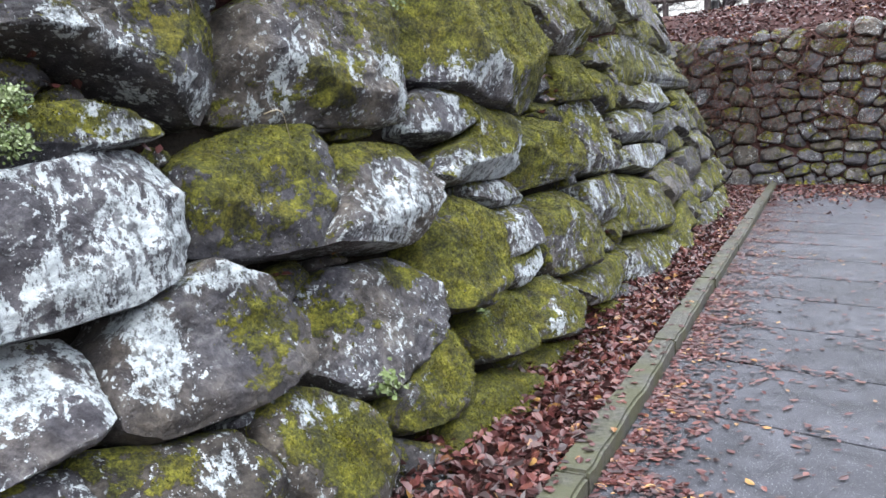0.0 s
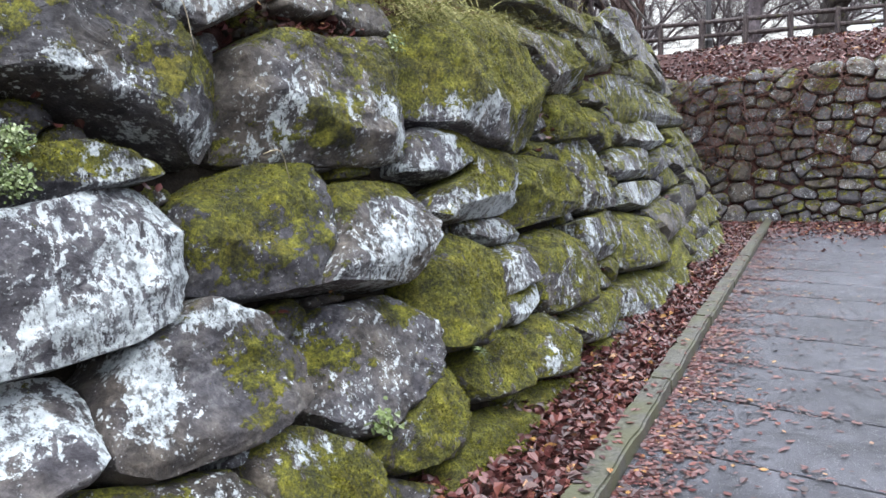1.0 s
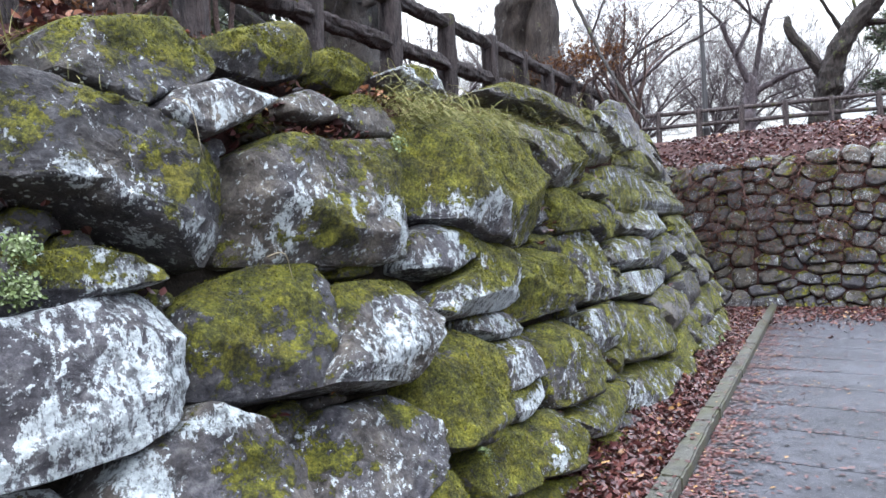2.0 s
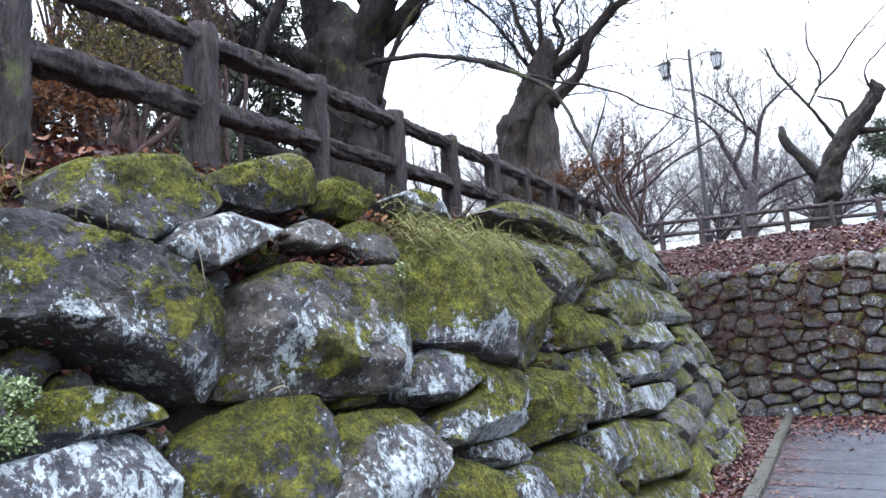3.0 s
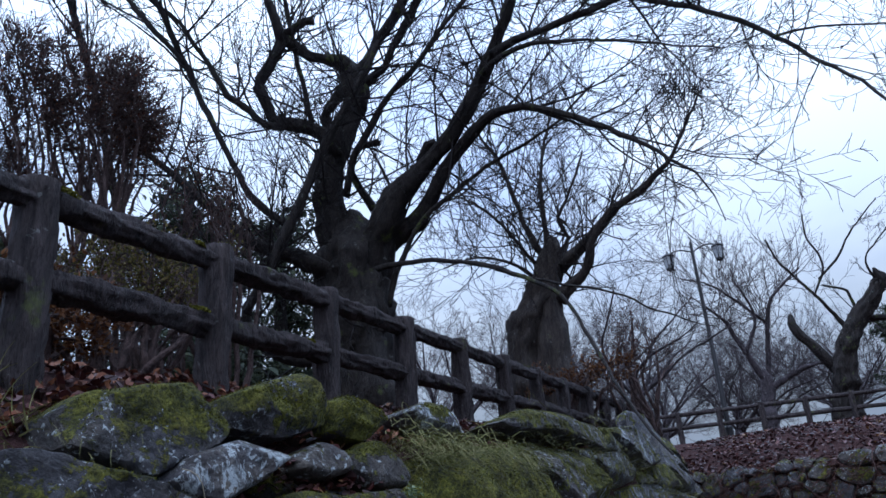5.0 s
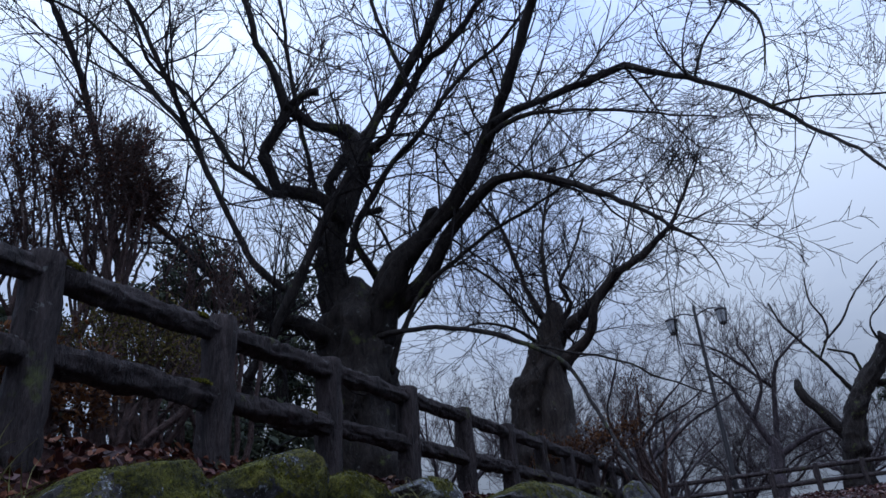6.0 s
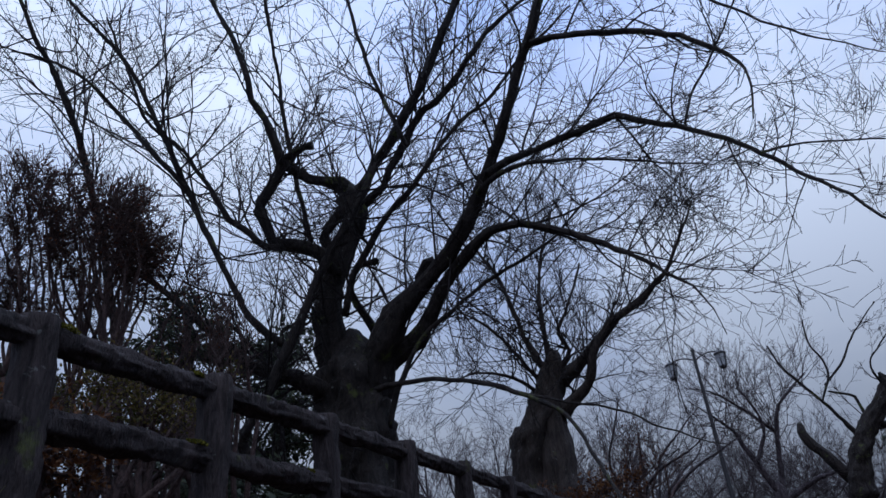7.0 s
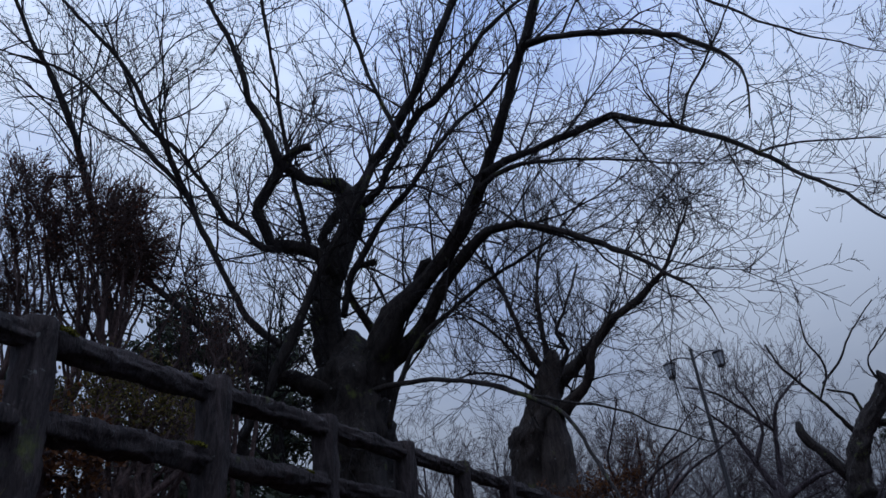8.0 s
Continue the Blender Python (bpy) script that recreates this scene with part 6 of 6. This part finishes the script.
def blades(name, places, length, material, label, seed, fall, width=0.004):
    """Curved grass blades; fall: the way in which they bend over."""
    rng = random.Random(seed)
    verts, faces = [], []
    for p in places:
        p = Vector(p)
        w = rng.uniform(0, 2 * math.pi)
        d = Vector((math.cos(w) * 0.6, math.sin(w) * 0.6, 1.0)).normalized()
        side = d.cross(Vector((rng.gauss(0, 1), rng.gauss(0, 1), 0.1))).normalized() * width * rng.uniform(0.7, 1.3)
        step = length * rng.uniform(0.6, 1.3) / 5
        n = len(verts)
        for i in range(6):
            k = 1 - i / 5.5
            verts += [tuple(p + side * k), tuple(p - side * k)]
            d = (d + Vector(fall) * 0.42 + Vector((rng.gauss(0, 0.08), rng.gauss(0, 0.08), 0))).normalized()
            p = p + d * step
        for i in range(5):
            faces.append((n + 2 * i, n + 2 * i + 1, n + 2 * i + 3, n + 2 * i + 2))
    return tagged(mesh_object(name, verts, faces, material, smooth=False), label, "grass", kind="stuff")


outwards = Vector(-INTO) * 0.55 + Vector((0, 0, -1.3))
rng = random.Random(78)
blades("hanging_grass", [on_wall(rng.uniform(0.85, 2.4), 2.36 + rng.gauss(0, 0.05), rng.uniform(-0.15, 0.08)) for _ in range(1500)], 0.26, BLADE, "pale grass hanging over a mossy stone at the wall's top", 61, outwards, 0.0024)
blades("hanging_grass", [on_wall(rng.uniform(2.6, 8.0), wall_top(4.5) - 0.25 + rng.gauss(0, 0.12), rng.uniform(-0.15, 0.05)) for _ in range(900)], 0.26, BLADE, "sparse dry grass along the wall's upper edge", 62, outwards, 0.0022)
weeds = []
for _ in range(120):
    u, z = rng.uniform(3.4, 11.0), rng.uniform(0.1, 2.9)
    weeds += [on_wall(u + rng.gauss(0, 0.05), z + rng.gauss(0, 0.03), rng.uniform(0.0, 0.06)) for _ in range(7)]
blades("dry_weeds", weeds, 0.16, BLADE, "small dry weeds growing from the joints of the wall", 66, outwards)
blades("hanging_grass", [on_back(rng.uniform(-3.0, 0.8) if rng.random() < 0.6 else rng.uniform(0.5, 5.5), rng.uniform(0.9, 3.0), rng.uniform(0.0, 0.12)) for _ in range(1900)], 0.36, DRY_LEAF, "withered brown grass and roots trailing down the far wall", 65, -0.5 * Vector(BACK_INTO) + Vector((0, 0, -1.2)), 0.006)
blades("hanging_grass", [on_wall(rng.uniform(-1.25, -0.55), 2.22 + rng.gauss(0, 0.05), rng.uniform(-0.1, 0.06)) for _ in range(70)], 0.2, BLADE, "thin dry grass between boulders at the wall's top", 63, outwards)
rows = []
for u in [rng.uniform(-1.5, -0.9) for _ in range(22)]:
    q = edge_plan(u) + rng.uniform(0.0, 0.6)
    for _ in range(10):
        rows.append(plan(u + rng.gauss(0, 0.03), q + rng.gauss(0, 0.03), terrace_height(u, q)))
blades("grass_tufts", rows, 0.2, BLADE, "tufts of dry grass under the log fence", 64, (0.3, -0.2, -0.3))


def herb(u, z, spread, count, size, label, seed):
    rng = random.Random(seed)
    at = on_wall(u, z, 0.12)
    ob = tagged(empty("wall_herb", at), label, "plant")
    places, norms = [], []
    stalks = Tubes()
    for _ in range(count):
        d = Vector((rng.gauss(0, 1), rng.gauss(0, 1), rng.gauss(0.2, 0.9))) * spread * 0.5
        if rng.random() < 0.06:
            stalks.add([Vector((0, 0, -0.02)), d * 0.6 + Vector((0, 0, 0.01)), d], [0.0025, 0.002, 0.0015], 4)
        places.append(tuple(d))
        norms.append((rng.gauss(0, 0.6) - INTO[0], rng.gauss(0, 0.6) - INTO[1], rng.gauss(0.6, 0.5)))
    stalks.make("stalk_tuft", HERB, ob)["kind"] = "stuff"
    leaf_mesh("leaves", places, [size * rng.uniform(0.6, 1.3) for _ in places], norms, HERB, ob, seed=seed, slim=0.8)["kind"] = "stuff"
    return ob


herb(-1.2, 1.5, 0.06, 380, 0.015, "pale green small-leaved herb growing from a wall joint", 71)
herb(-1.17, 1.62, 0.05, 300, 0.014, "pale green small-leaved herb growing from a wall joint", 75)
herb(0.64, 2.08, 0.06, 120, 0.013, "small pale herb with tiny leaves on a mossy stone", 72)
herb(-0.15, 0.46, 0.06, 60, 0.03, "small green herb at a low joint of the wall", 73)
herb(8.2, 0.08, 0.12, 30, 0.05, "bright green leaf tuft at the wall's foot", 74)


def fern(u, z, label, seed):
    rng = random.Random(seed)
    at = on_wall(u, z, 0.1)
    ob = tagged(empty("fern", at), label, "plant")
    for f in range(4):
        d = Vector(ALONG) * rng.uniform(0.2, 0.9) + Vector(-INTO) * rng.uniform(0.3, 0.8) + Vector((0, 0, 0.6))
        pts = [Vector((0, 0, 0)) + d * k * 0.11 + Vector((0, 0, -0.13 * k * k)) for k in np.linspace(0, 1, 10)]
        places, sizes, norms = [], [], []
        for k in range(2, 10):
            for sgn in (-1, 1):
                places.append(tuple(pts[k] + d.cross(Vector((0, 0, 1))).normalized() * sgn * 0.016 * (1.1 - k / 10)))
                sizes.append(0.034 * (1.15 - k / 10))
                norms.append((rng.gauss(0, 0.2), rng.gauss(0, 0.2), 1))
        leaf_mesh("frond", places, sizes, norms, HERB, ob, seed=seed + f, slim=0.4)
    return ob


fern(0.66, 0.57, "small green fern rooted in a wall joint", 81)

# ---- dead vines and roots on the far wall ----
vines = tagged(empty("dead_vines"), "tangle of dead brown vines and roots over the far wall", "vine")
VINE = bark_material("dead_reddish_vine", (0.05, 0.022, 0.02), (0.17, 0.085, 0.07), 0.0, 1.0, 20.0)
for _ in range(120):
    u0, z0 = rng.uniform(-2.8, 0.6), rng.uniform(1.6, 3.1)
    p, d = Vector(on_back(u0, z0, 0.08)), Vector((rng.gauss(0, 0.6), rng.gauss(0, 0.6), -0.6))
    pts = [p]
    for _ in range(6):
        d = (d + Vector((rng.gauss(0, 0.4), rng.gauss(0, 0.4), rng.gauss(-0.1, 0.3)))).normalized()
        p = p + d * 0.2
        depth = (np.array(p) - BACK_FOOT) @ BACK_INTO - 0.12 * p.z
        p = p - Vector(BACK_INTO) * max(0.0, depth + 0.12)
        pts.append(p)
    vine = Tubes()
    vine.add(pts, [0.008, 0.0075, 0.007, 0.006, 0.005, 0.004, 0.002], 5)
    vine.make("vine_stem", VINE, vines)

# ---- moss cushions on the fence, stray straws on the stones ----
STRAW = plain_material("pale_dry_straw", (0.34, 0.29, 0.2), 0.7)
MOSS = island_material("bright_moss_tufts", ((0.0, (0.04, 0.042, 0.006)), (0.5, (0.13, 0.125, 0.014)), (1.0, (0.26, 0.24, 0.03))), 0.9, 0.1)


def moss_cushion(at, radii, seed):
    rng = random.Random(seed)
    places, norms = [], []
    for _ in range(900):
        d = Vector((rng.gauss(0, 1), rng.gauss(0, 1), abs(rng.gauss(0, 1)))).normalized()
        places.append(tuple(Vector((d.x * radii[0], d.y * radii[1], d.z * radii[2])) * rng.uniform(0.75, 1.0)))
        norms.append((rng.gauss(0, 1), rng.gauss(0, 1), rng.gauss(0, 0.5)))
    ob = leaf_mesh("moss_cushion", places, [rng.uniform(0.008, 0.018) for _ in places], norms, MOSS, seed=seed, slim=0.5)
    ob.location = at
    return tagged(ob, "bright green moss cushion growing on the log fence rail", "moss", "moss cushions on the fence")


for k, drop, size in ((2.08, 0.035, 0.09), (2.85, 0.035, 0.06), (2.86, 0.415, 0.09), (3.05, 0.035, 0.05), (3.8, 0.42, 0.05)):
    p = FENCE_TOP - FENCE_STEP * 2 + FENCE_STEP * k - Vector((0, 0, drop + 0.012))
    moss_cushion(p, (size, size, 0.035), int(k * 100))

for i, (u, z, du, dz) in enumerate([(-0.62, 2.15, 0.1, -0.22), (-0.35, 1.55, 0.12, -0.1)]):
    t = Tubes()
    t.add([on_wall(u + du * k, z + dz * k + 0.05 * math.sin(k * 3), 0.16 + 0.03 * math.sin(k * 4)) for k in np.linspace(0, 1, 7)], [0.0022] * 7, 4)
    ob = t.make("straw", STRAW)
    tagged(ob, "dry straw stalk lying over a mossy stone", "straw", "dry straws on the wall")
